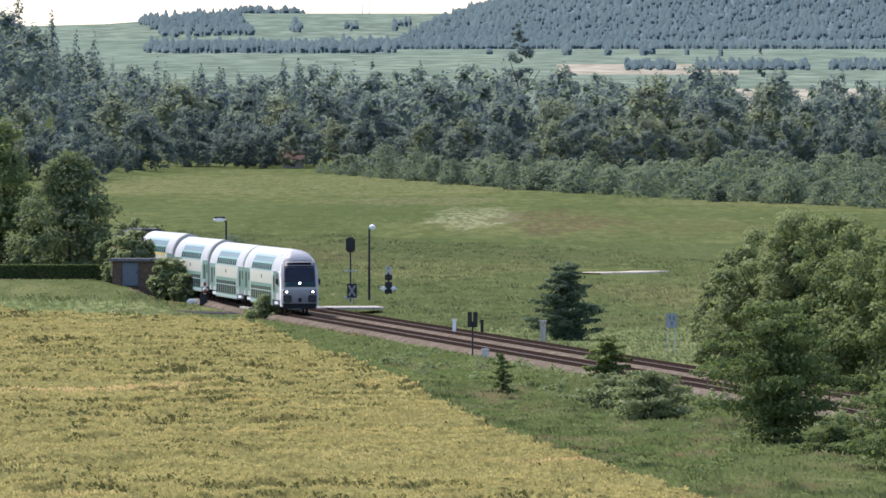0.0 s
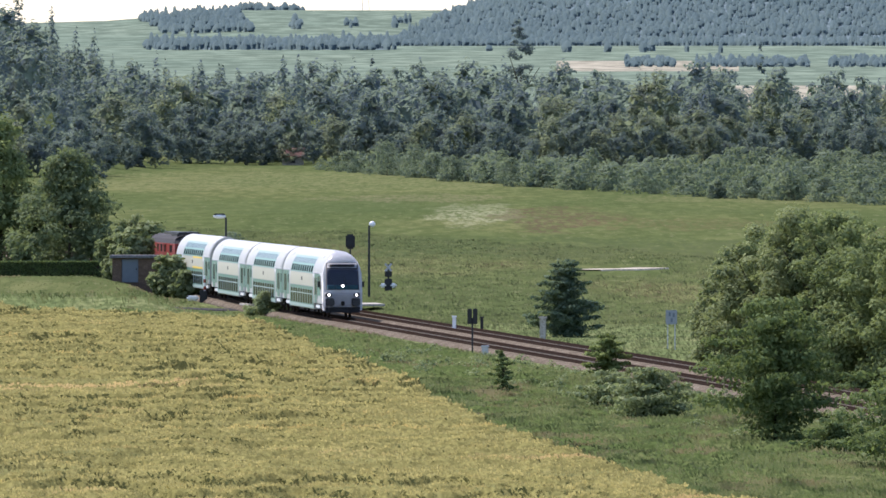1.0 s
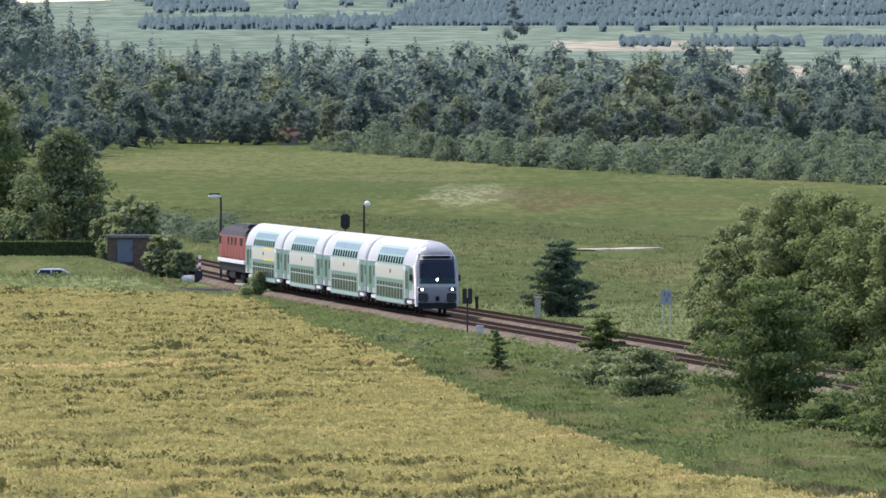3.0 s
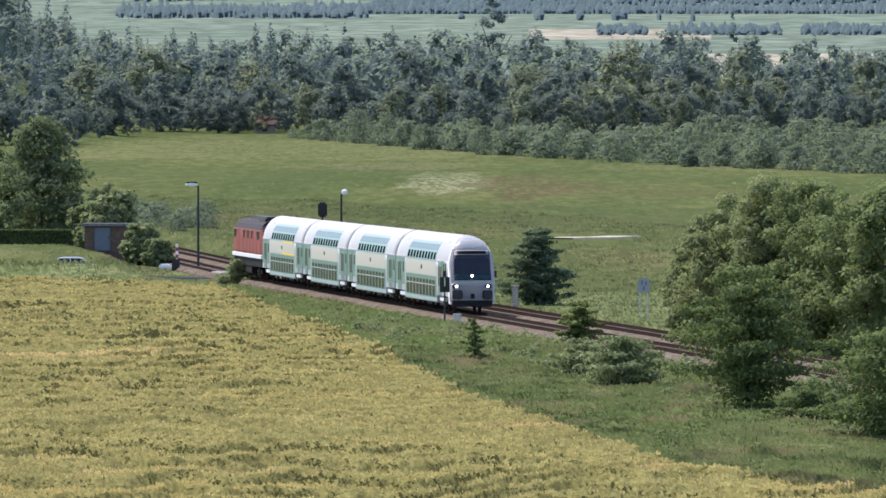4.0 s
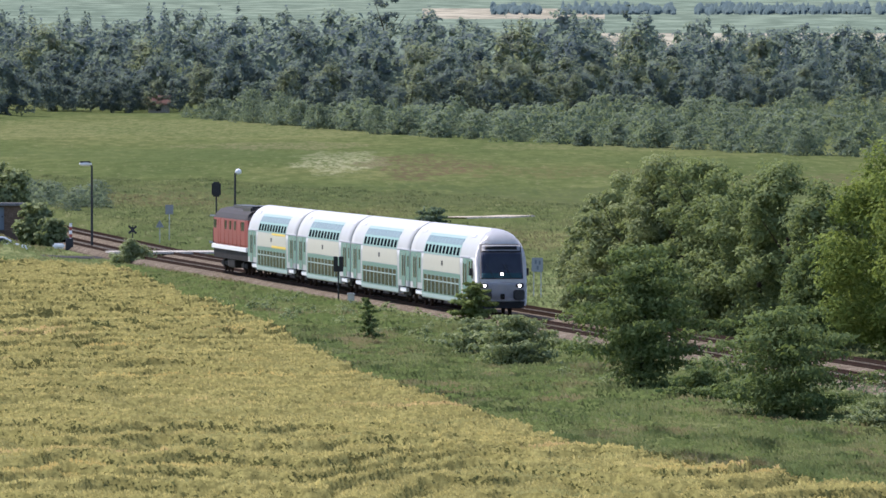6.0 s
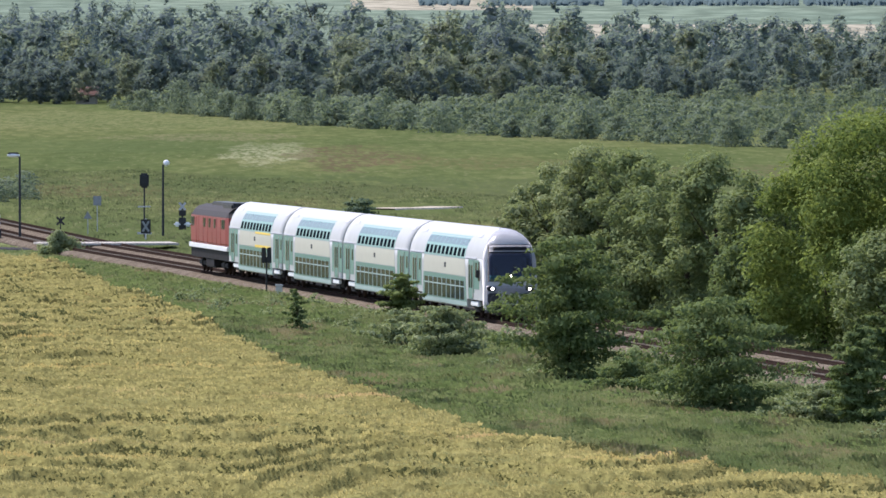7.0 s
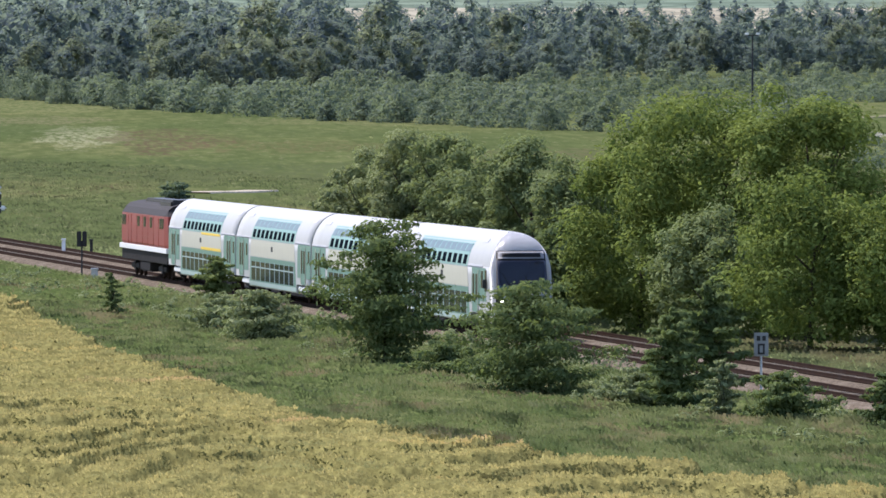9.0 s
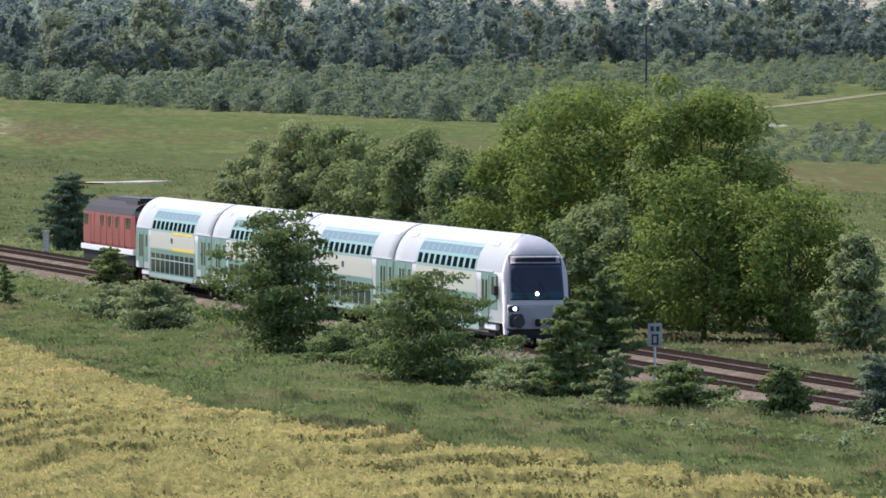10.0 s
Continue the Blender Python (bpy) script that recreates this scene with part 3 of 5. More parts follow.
def coach(name, label, driving=False, first_class=False):
    """A double-deck coach, 26.4 m long; +x is its front, the origin on the rails under the front end."""
    L = 26.4 if not driving else 26.8
    ob = thing(name, pose(0, 0, 0), label, "rail coach", "coaches of the train")
    shell("body", 0, -L, [0.95, 2.6, 3.05], WHITE, ob, driving)
    shell("roof", 0, -L, [3.054, 3.25, 3.4, 3.6, 3.75, 3.9, 4.05, 4.18, 4.3, 4.4, 4.47, 4.54, 4.58, 4.62], WHITE, ob, driving)
    f = 5.6 if driving else 4.6
    lo_f, lo_b = -f - 0.2, -L + 4.8
    shell("lower_body", lo_f, lo_b, [0.5, 0.6, 0.954], WHITE, ob)
    for side in (-1, 1):
        up = (-f - 1.2, -L + 5.6)
        low0, low1 = (-f - 0.3, -L + 4.9), (-f - 0.75, -L + 5.3)
        skin("upper_window_band", 2.98, 4.12, (up[0] + 0.15, up[1] - 0.15), up, side, PALE_TEAL, ob, 0.012, "pale mint band curving into the roof")
        n = 10
        w = (up[0] - up[1]) / n
        for i in range(n):
            a = up[0] - i * w
            skin("upper_window", 3.08, 3.50, (a - 0.26, a - w + 0.26), (a - 0.26, a - w + 0.26), side, DARKGLASS, ob, 0.022)
            skin("roof_window", 3.64, 3.98, (a - 0.12, a - w + 0.12), (a - 0.12, a - w + 0.12), side, PANE, ob, 0.022, "pale reflecting curved pane")
        skin("cream_band", 2.08, 2.95, low1, (up[0] + 0.15, up[1] - 0.15), side, CREAM, ob, 0.012)
        skin("lower_panel", 0.74, 2.05, low0, low1, side, TEAL, ob, 0.014)
        skin("lower_sill", 0.56, 0.78, low0, low0, side, PALE_MINT, ob, 0.02, "pale mint skirt under the windows")
        n = 9
        w = (low1[0] - low1[1] - 0.6) / n
        for i in range(n):
            a = low1[0] - 0.3 - i * w
            pane = skin("lower_window", 0.86, 1.82, (a - 0.14, a - w + 0.14), (a - 0.14, a - w + 0.14), side, GLASS, ob, 0.024)
            skin("hopper_bar", 1.50, 1.56, (a - 0.14, a - w + 0.14), (a - 0.14, a - w + 0.14), side, PALE_MINT, pane, 0.032, "pale bar under the hopper")
            skin("window_pillar", 0.82, 1.86, (a + 0.05, a - 0.07), (a + 0.05, a - 0.07), side, PALE_MINT, ob, 0.03)
        # end sections: mint above, white below, with a double door in each
        for x0, x1 in ((-0.06 if not driving else -3.3, -f + 0.2), (-L + 4.5, -L + 0.06)):
            skin("end_panel", 1.3, 2.98, (x0, x1 - 0.1), (x0, x1), side, TEAL, ob, 0.012)
            mid = (x0 + x1) / 2 - 0.2 if not driving or x0 < -10 else x1 + 1.0
            door = skin("door", 1.0, 2.9, (mid + 0.75, mid - 0.75), (mid + 0.75, mid - 0.75), side, TEAL, ob, 0.03, "double-leaf mint door")
            for d in (-0.38, 0.38):
                skin("door_window", 1.55, 2.7, (mid + d + 0.2, mid + d - 0.2), (mid + d + 0.2, mid + d - 0.2), side, GLASS, door, 0.042)
                skin("door_edge", 1.02, 2.88, (mid + d * 1.95 + 0.03, mid + d * 1.95 - 0.03), (mid + d * 1.95 + 0.03, mid + d * 1.95 - 0.03), side, CREAM, door, 0.044)
            if not driving or x0 < -10:
                skin("toilet_window", 2.1, 2.7, (x0 - 0.35, x0 - 0.8), (x0 - 0.35, x0 - 0.8), side, GLASS, ob, 0.022)
        for x0, x1 in ((-0.3 if not driving else -2.6, up[0] + 0.25), (up[1] - 0.25, -L + 0.1)):
            skin("gutter", 3.03, 3.10, (x0, x1), (x0, x1), side, GREYPAINT, ob, 0.03, "grey rain gutter")
        bm = bmesh.new()
        box(bm, -L / 2 - 0.5, side * 1.385, 2.42, -L / 2 + 0.1, side * 1.415, 2.68, 0.01)
        part("emblem", bm, DARKMETAL, ob, "small dark emblem plate, no lettering")
        if first_class:
            skin("stripe", 2.86, 2.99, (-f - 1.3, -L / 2), (-f - 1.3, -L / 2), side, YELLOW, ob, 0.02, "yellow first-class stripe")
            skin("stripe", 2.05, 2.2, (-f - 1.0, -L / 2), (-f - 1.0, -L / 2), side, YELLOW, ob, 0.02, "yellow first-class stripe")
    for x in (-1.5 if not driving else -4.4, -L + 2.6):
        for side in (-1, 1):
            skin("roof_vent", 4.12, 4.26, (x + 0.7, x - 0.7), (x + 0.7, x - 0.7), side, GREYPAINT, ob, 0.03)
    for x in (-3.2, -L + 3.2):
        bm = bmesh.new()
        box(bm, x - 2.2, -1.1, 0.74, x + 2.2, 1.1, 0.96, 0.03)
        part("underframe", bm, UNDER, ob)
    bm = bmesh.new()
    box(bm, -L - 0.42, -1.05, 1.0, -L - 0.002, 1.05, 3.8, 0.12)
    part("gangway", bm, RUBBER, ob)
    bogie(-3.2 if not driving else -3.6, ob), bogie(-L + 3.1, ob)
    if driving:
        cab(ob)
    return ob


def face_point(y, z, off=0.0):
    w = half(z)
    return (float(np.interp(z, NOSE_Z, NOSE_X)) - 0.34 * min(1.0, abs(y) / max(w, 0.01)) ** 5 + off, y, z)


def face_patch(name, z0, z1, w0, w1, mat, parent, off, label="", y_mid=0.0, cols=12, rows=6):
    """A panel that follows the rounded front; w0 and w1 are its half widths below and above (None: the whole hull)."""
    bm = bmesh.new()
    g = []
    for i in range(rows + 1):
        z = z0 + (z1 - z0) * i / rows
        w = half(z) if w0 is None else w0 + (w1 - w0) * i / rows
        g.append([bm.verts.new(face_point(y_mid + w * (2 * j / cols - 1), z, off)) for j in range(cols + 1)])
    for r0, r1 in zip(g, g[1:]):
        for j in range(cols):
            bm.faces.new((r0[j], r0[j + 1], r1[j + 1], r1[j])).smooth = True
    bmesh.ops.solidify(bm, geom=bm.faces[:], thickness=0.02)
    bmesh.ops.recalc_face_normals(bm, faces=bm.faces)
    return part(name, bm, mat, parent, label)


def cab(ob):
    face_patch("front", 0.5, 4.615, None, None, NOSEWHITE, ob, 0.0, "rounded front in lightened white", rows=60, cols=20)
    face_patch("windscreen_surround", 1.94, 3.80, 1.17, 1.10, SIGNBLACK, ob, 0.018, "black surround of the windscreen", rows=10)
    ws = face_patch("windscreen", 2.0, 3.36, 1.10, 1.09, SCREEN, ob, 0.032, "large dark windscreen")
    face_patch("dash_reflection", 1.99, 2.26, 1.08, 1.08, DASH, ws, 0.04, "teal strip painted as dashboard reflection in the glass", rows=2)
    disp = face_patch("destination_display", 3.45, 3.76, 1.05, 1.02, GREYPAINT, ob, 0.032, "grey display box above the windscreen", rows=3)
    face_patch("display_screen", 3.51, 3.69, 0.88, 0.86, SIGNBLACK, disp, 0.042, rows=2)
    for y in (-0.45, 0.5):
        bm = bmesh.new()
        rod(bm, face_point(y, 2.0, 0.06), face_point(y - 0.4, 2.75, 0.06), 0.015, sides=5)
        part("wiper", bm, SIGNBLACK, ws)
    face_patch("grey_front_panel", 0.75, 1.74, 1.24, 1.24, GREYPAINT, ob, 0.02, "grey lower front")
    face_patch("apron", 0.36, 0.74, 1.2, 1.26, DARKMETAL, ob, 0.03, "dark apron", rows=2)
    for y in (-0.95, 0.95):
        p = Vector(face_point(y, 1.58))
        bm = bmesh.new()
        box(bm, p.x - 0.15, y - 0.26, 1.45, p.x + 0.075, y + 0.22, 1.71, 0.05)
        hl = part("headlight", bm, SIGNBLACK, ob, "black headlight housing")
        bm = bmesh.new()
        box(bm, 0.0, y * 0.95 - 0.3, 0.82, 0.2, y * 0.95 + 0.3, 1.36, 0.06)
        part("buffer_housing", bm, DARKMETAL, ob)
        bm = bmesh.new()
        rod(bm, p + Vector((0.06, 0, 0)), p + Vector((0.095, 0, 0)), 0.075, sides=12)
        part("lens", bm, LAMP_ON, hl, "lit white lens")
        bm = bmesh.new()
        rod(bm, (-0.1, y * 0.92, 1.05), (0.5, y * 0.92, 1.05), 0.1, sides=10)
        rod(bm, (0.5, y * 0.92, 1.05), (0.58, y * 0.92, 1.05), 0.25, sides=14)
        part("buffer", bm, DARKMETAL, ob)
    bm = bmesh.new()
    p = Vector(face_point(0, 2.2))
    rod(bm, p + Vector((-0.05, 0, 0)), p + Vector((0.06, 0, 0)), 0.16, sides=12)
    hl = part("headlight", bm, SIGNBLACK, ob)
    bm = bmesh.new()
    rod(bm, p + Vector((0.055, 0, 0)), p + Vector((0.085, 0, 0)), 0.075, sides=12)
    part("lens", bm, LAMP_ON, hl, "lit white lens")
    bm = bmesh.new()
    box(bm, 0.0, -0.1, 0.85, 0.35, 0.1, 1.15, 0.03)
    part("coupling_hook", bm, UNDER, ob)
    for side in (-1, 1):
        skin("cab_panel", 1.5, 2.98, (-1.55, -3.2), (-1.75, -3.2), side, TEAL, ob, 0.014, "mint panel beside the cab")
        skin("cab_window", 1.95, 2.9, (-1.35, -1.9), (-1.5, -1.9), side, GLASS, ob, 0.024)
        skin("cab_door_window", 2.1, 2.85, (-2.35, -2.9), (-2.35, -2.9), side, GLASS, ob, 0.024)
        bm = bmesh.new()
        box(bm, -1.3, side * 1.42, 2.1, -1.15, side * 1.62, 2.5, 0.02)
        part("rear_mirror", bm, SIGNBLACK, ob)


def loco():
    """Six-axle diesel locomotive; the origin on the rails under its front end."""
    L = 20.2
    ob = thing("locomotive", pose(0, 0, 0), "red diesel locomotive with sooty grey roof and white waist stripe", "locomotive")
    prof = [(1.35, 1.76), (1.45, 1.95), (1.46, 2.9), (1.43, 3.58)]
    top = [(1.43, 3.585), (1.2, 3.93), (0.95, 4.14), (0.5, 4.26), (0.0, 4.30)]

    def hull(pts, closed):
        bm = bmesh.new()
        ring = [(-y, z) for y, z in pts] + [(y, z) for y, z in reversed(pts) if y > 0.001]
        rows = []
        for x, lean in ((0, 1), (-0.9, 0), (-L / 2, 0), (-L + 0.9, 0), (-L, -1)):
            rows.append([bm.verts.new((x - lean * (0.35 * max(0, z - 2.3) + (0.45 if z > 3.9 else 0)), y * (0.9 if lean else 1), z)) for y, z in ring])
        for r0, r1 in zip(rows, rows[1:]):
            for j in range(len(ring) - 1):
                bm.faces.new((r0[j], r0[j + 1], r1[j + 1], r1[j]))
        bm.faces.new(rows[0]), bm.faces.new(list(reversed(rows[-1])))
        bmesh.ops.recalc_face_normals(bm, faces=bm.faces)
        return bm

    part("body", hull(prof, False), RED, ob, "red body sides")
    part("roof", hull(top, True), ROOFGREY, ob, "sooty grey sloping roof")
    bm = bmesh.new()
    box(bm, -L - 0.02, -1.47, 1.52, 0.02, 1.47, 1.80, 0.02)
    part("waist_stripe", bm, SIGNWHITE, ob, "white stripe along the frame")
    bm = bmesh.new()
    box(bm, -L + 0.2, -1.35, 0.9, -0.2, 1.35, 1.52, 0.03)
    box(bm, -L / 2 - 2.2, -1.3, 0.35, -L / 2 + 2.2, 1.3, 0.95, 0.08)
    part("underframe", bm, UNDER, ob)
    bm = bmesh.new()
    box(bm, -L / 2 - 5.5, -0.55, 4.15, -L / 2 + 5.5, 0.55, 4.45, 0.08)
    part("exhaust_hatch", bm, SIGNBLACK, ob, "blackened roof hatch")
    bm = bmesh.new()
    box(bm, -6.4, -0.95, 4.02, -1.7, 0.95, 4.5, 0.12)
    part("exhaust_housing", bm, SIGNBLACK, ob, "soot-black exhaust housing on the roof")
    for x in (-9.0, -12.0, -15.0):
        bm = bmesh.new()
        box(bm, x - 0.9, -1.0, 3.98, x + 0.9, 1.0, 4.10, 0.03)
        part("roof_rib", bm, GREYPAINT, ob)
    for side in (-1, 1):
        for x0, x1 in ((-1.15, -1.95), (-2.15, -2.75), (-6.0, -6.9), (-8.7, -9.6), (-11.4, -12.3), (-L + 2.75, -L + 2.15), (-L + 1.95, -L + 1.15)):
            bm = bmesh.new()
            box(bm, x0, side * 1.4, 2.86, x1, side * 1.475, 3.46, 0.02)
            part("side_window", bm, GLASS, ob)
        for x0, x1 in ((-3.2, -3.9), (-L + 3.9, -L + 3.2)):
            bm = bmesh.new()
            box(bm, x0, side * 1.4, 1.85, x1, side * 1.472, 3.46, 0.02)
            part("cab_door", bm, RED, ob)
        for x in (-5.4, -7.8, -10.2, -12.6, -15):
            bm = bmesh.new()
            box(bm, x - 0.04, side * 1.45, 1.85, x + 0.04, side * 1.474, 3.52)
            part("body_rib", bm, RED, ob)
        for z in (2.35, 2.65):
            bm = bmesh.new()
            box(bm, -4.2, side * 1.45, z - 0.02, -L + 4.2, side * 1.474, z + 0.02)
            part("bead", bm, RED, ob)
    for end, sgn in ((0, 1), (-L, -1)):
        for y in (-0.6, 0.6):
            bm = bmesh.new()
            box(bm, end - sgn * 0.42, y - 0.5, 2.8, end - sgn * 0.1, y + 0.5, 3.46, 0.02)
            part("cab_windscreen", bm, GLASS, ob)
            bm = bmesh.new()
            rod(bm, (end, y * 1.45, 1.05), (end + sgn * 0.5, y * 1.45, 1.05), 0.11, sides=10)
            rod(bm, (end + sgn * 0.5, y * 1.45, 1.05), (end + sgn * 0.58, y * 1.45, 1.05), 0.25, sides=14)
            part("buffer", bm, DARKMETAL, ob)
    for x in (-4.2, -L + 4.2):
        b = bogie(x, ob, 0.75, 1.85, False)
        for y in (-0.75, 0.75):
            bm = bmesh.new()
            rod(bm, (x, y - 0.06, 0.46), (x, y + 0.06, 0.46), 0.5, sides=20)
            part("wheel", bm, RAIL, b)
    return ob


PANE = painted("pale_reflecting_glass", (0.045, 0.085, 0.095), 0.3, 0.0, 0.0, 1.0, 0.12)
DARKGLASS = painted("deep_tinted_glass", (0.008, 0.012, 0.016), 0.6, 0.0, 0.0, 1.0, 0.0)
TRAIN = [
    (coach("driving_coach", "white and mint double-deck driving coach with lit headlights", driving=True), 0.0),
    (coach("coach", "white and mint double-deck railway coach with cream waist"), 27.2),
    (coach("coach", "white and mint double-deck railway coach with cream waist"), 54.0),
    (coach("coach", "white and mint double-deck coach with yellow first-class stripes", first_class=True), 80.8),
    (loco(), 107.8),
]


# ---- woods, hedges and trees ----
def proto(rng, height, width, n, size, kind):
    if kind == "broad":
        rows = dome(rng, height, width, 15, big=0.9)
        V, F, N = leaf_cloud(rng, rows, n, size, 0.2, 1.5, 0.3, 0.7, 1.0, 0.15)
        # larger sprays deep in the crown close it
        inner = [(x * 0.8, y * 0.8, z * 0.93, a * 0.8, b * 0.8, c * 0.8) for x, y, z, a, b, c in rows]
        v, f, m = leaf_cloud(rng, inner, n // 5, size * 2.6, 0.3, 1.5, 0.3, 0.8, 1.0, 0.12)
        V, F, N = np.concatenate([V, v]), np.concatenate([F, f + len(V)]), np.concatenate([N, m])
    else:
        rows = conifer_rows(rng, height, width, 18) if kind == "spruce" else lobes(rng, height, width, 14, 0.0, 0.6)
        V, F, N = leaf_cloud(rng, rows, n, size, 0.25, 1.3, 0.3, 0.6, 0.9, 0.16)
    # boughs shade with the round of the whole crown
    d = (V - (0, 0, 0.45 * height)) / (width / 2, width / 2, height / 2)
    d /= np.linalg.norm(d, axis=1)[:, None] + 0.3
    N = 0.75 * N + 0.7 * d + (0, 0, 0.25)
    return V, F, N / np.linalg.norm(N, axis=1)[:, None]


def scatter(name, placed, protos, mat, label, category, rng):
    """One joined mesh of many plants. placed: rows x, y, scale, stretch, which."""
    VS, FS, NS, k = [], [], [], 0
    for x, y, s, st, w in placed:
        V, F, N = protos[int(w)]
        a = rng.uniform(0, 6.28)
        c, d = math.cos(a), math.sin(a)
        turn = np.array([[c, d, 0], [-d, c, 0], [0, 0, 1]])
        P = V @ turn * (s, s, s * st)
        NS.append(N @ turn)
        VS.append(P + (x, y, float(land(x, y)) - 0.1))
        FS.append(F + k)
        k += len(V)
    ob = soft_normals(array_mesh(name, np.concatenate(VS), np.concatenate(FS), mat), np.concatenate(NS))
    return tagged(ob, label, category, kind="stuff")


def wood_front(a):
    """Depth at which the forest begins, by bearing."""
    return np.interp(a, [-0.06, -0.038, -0.032, -0.012, 0.007, 0.02, 0.0435, 0.06, 0.08, 0.086, 0.12], [1330, 1360, 1490, 1500, 1420, 1430, 1500, 1590, 1640, 1700, 1760])


def make_forest():
    rng = np.random.default_rng(11)
    broad_near = [proto(rng, 14, 9.5, 1060, 0.28, "broad") for _ in range(6)]
    broad_back = [proto(rng, 14, 9.5, 420, 0.42, "broad") for _ in range(4)]
    spruce = [proto(rng, 15.5, 5.4, 620, 0.3, "spruce") for _ in range(3)]
    slim = [proto(rng, 15, 3.0, 420, 0.3, "slim") for _ in range(2)]
    oak, near, back, dark, thin = [], [], [], [], []
    for row in range(18):
        for a in np.arange(-0.058, -0.025 if row > 13 else 0.107, 0.0047):
            r = float(wood_front(a)) + row * 15 + max(0, row - 3) * 26 + rng.uniform(-9, 9)
            b = a + rng.uniform(-0.002, 0.002)
            if r > 2160:
                continue
            x, y = r * math.sin(b), r * math.cos(b)
            tall = (0.42, 0.6, 0.85, 0.95)[row] if row < 4 else 1.05
            low = float(np.interp(b, [-0.06, 0.025, 0.045, 0.075, 0.12], [1.0, 1.0, 0.86, 0.86, 0.95]))
            h = rng.uniform(0.8, 1.2) * low * tall
            wide = h * rng.uniform(0.85, 1.15) + 0.12 * (row < 2)
            if row > 2 and rng.random() < (0.5 if b < -0.005 else 0.3 if b < 0.04 else 0.2):
                dark.append((x, y, h * rng.uniform(0.82, 1.02), rng.uniform(0.95, 1.1), rng.integers(3)))
            elif row > 4 and rng.random() < 0.03:
                thin.append((x, y, h, 1.15, rng.integers(2)))
            elif row < 4:
                (oak if rng.random() < 0.4 else near).append((x, y, wide, rng.uniform(0.9, 1.15), rng.integers(6)))
                if row < 2:
                    b += 0.0024
                    near.append((r * math.sin(b), r * math.cos(b), wide * rng.uniform(0.7, 1.0), rng.uniform(0.8, 1.1), rng.integers(6)))
            else:
                back.append((x, y, h, rng.uniform(0.9, 1.15), rng.integers(4)))
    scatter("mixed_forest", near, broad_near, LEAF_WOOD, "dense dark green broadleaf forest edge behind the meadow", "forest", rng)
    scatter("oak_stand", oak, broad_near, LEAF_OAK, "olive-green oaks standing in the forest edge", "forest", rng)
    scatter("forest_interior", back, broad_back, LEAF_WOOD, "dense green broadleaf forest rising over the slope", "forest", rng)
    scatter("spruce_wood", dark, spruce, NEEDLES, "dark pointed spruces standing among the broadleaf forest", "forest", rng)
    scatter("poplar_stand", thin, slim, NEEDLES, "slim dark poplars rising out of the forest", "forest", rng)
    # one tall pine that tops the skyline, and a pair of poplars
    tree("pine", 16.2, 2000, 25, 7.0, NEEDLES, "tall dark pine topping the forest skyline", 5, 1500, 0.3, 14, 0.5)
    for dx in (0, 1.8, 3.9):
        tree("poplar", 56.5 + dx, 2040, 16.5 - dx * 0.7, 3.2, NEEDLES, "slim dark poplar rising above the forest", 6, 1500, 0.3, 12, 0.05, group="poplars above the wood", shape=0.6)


def make_hedges():
    rng = np.random.default_rng(21)
    bush = [proto(rng, 3.2, 5.2, 290, 0.24, "slim") for _ in range(5)]
    rows = []
    for a in np.arange(-0.0125, 0.0835, 0.0021):
        for k in range(7):
            b = a + rng.uniform(-0.001, 0.001)
            r0 = float(meadow_end(math.sin(b), math.cos(b)))
            r = r0 + k * ((float(wood_front(b)) - r0) / 7 if b > 0.01 else 9) + rng.uniform(0, 12)
            if b < -0.002 and k > 2:
                continue
            rows.append((r * math.sin(b), r * math.cos(b), rng.uniform(0.35, 1.0) ** 1.4 * 1.45, rng.uniform(0.75, 1.15), rng.integers(5)))
    scatter("scrub_belt", rows, bush, LEAF_SCRUB, "belt of grey-green willow scrub between meadow and forest", "scrub", rng)
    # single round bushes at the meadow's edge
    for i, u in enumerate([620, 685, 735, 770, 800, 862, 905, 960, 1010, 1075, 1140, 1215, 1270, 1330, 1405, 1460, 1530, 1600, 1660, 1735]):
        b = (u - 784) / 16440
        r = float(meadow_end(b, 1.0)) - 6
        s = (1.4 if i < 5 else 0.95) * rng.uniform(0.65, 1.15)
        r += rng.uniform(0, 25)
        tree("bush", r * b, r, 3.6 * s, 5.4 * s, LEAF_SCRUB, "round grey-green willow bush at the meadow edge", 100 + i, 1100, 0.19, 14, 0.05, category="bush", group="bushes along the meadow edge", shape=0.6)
    more = []
    for i in range(150):
        b = rng.uniform(0.0862, 0.112)
        r = rng.uniform(885, 1050)
        more.append((r * math.sin(b), r * math.cos(b), rng.uniform(0.22, 0.5) + 0.3 * (i % 12 == 0), rng.uniform(0.6, 0.9), rng.integers(5)))
    # weedy bushes on the bank beyond the line
    for i in range(46):
        b, r = rng.uniform(-0.0335, -0.022), rng.uniform(835, 905)
        more.append((r * math.sin(b), r * math.cos(b), rng.uniform(0.3, 0.75), rng.uniform(0.7, 1.0), rng.integers(5)))
    # the rough slope above the far path
    for i in range(240):
        b = rng.uniform(0.08, 0.112)
        r0 = float(np.interp(b, [0.08, 0.0848, 0.101, 0.112], [1190, 1215, 1365, 1420]))
        r = r0 + (1720 - r0) * rng.random() ** 0.8
        more.append((r * math.sin(b), r * math.cos(b), rng.uniform(0.35, 0.9), rng.uniform(0.6, 1.0), rng.integers(5)))
    scatter("scrub_thicket", more, bush, LEAF_SCRUB, "low grey-green thickets scattered in the rough grass", "scrub", rng)


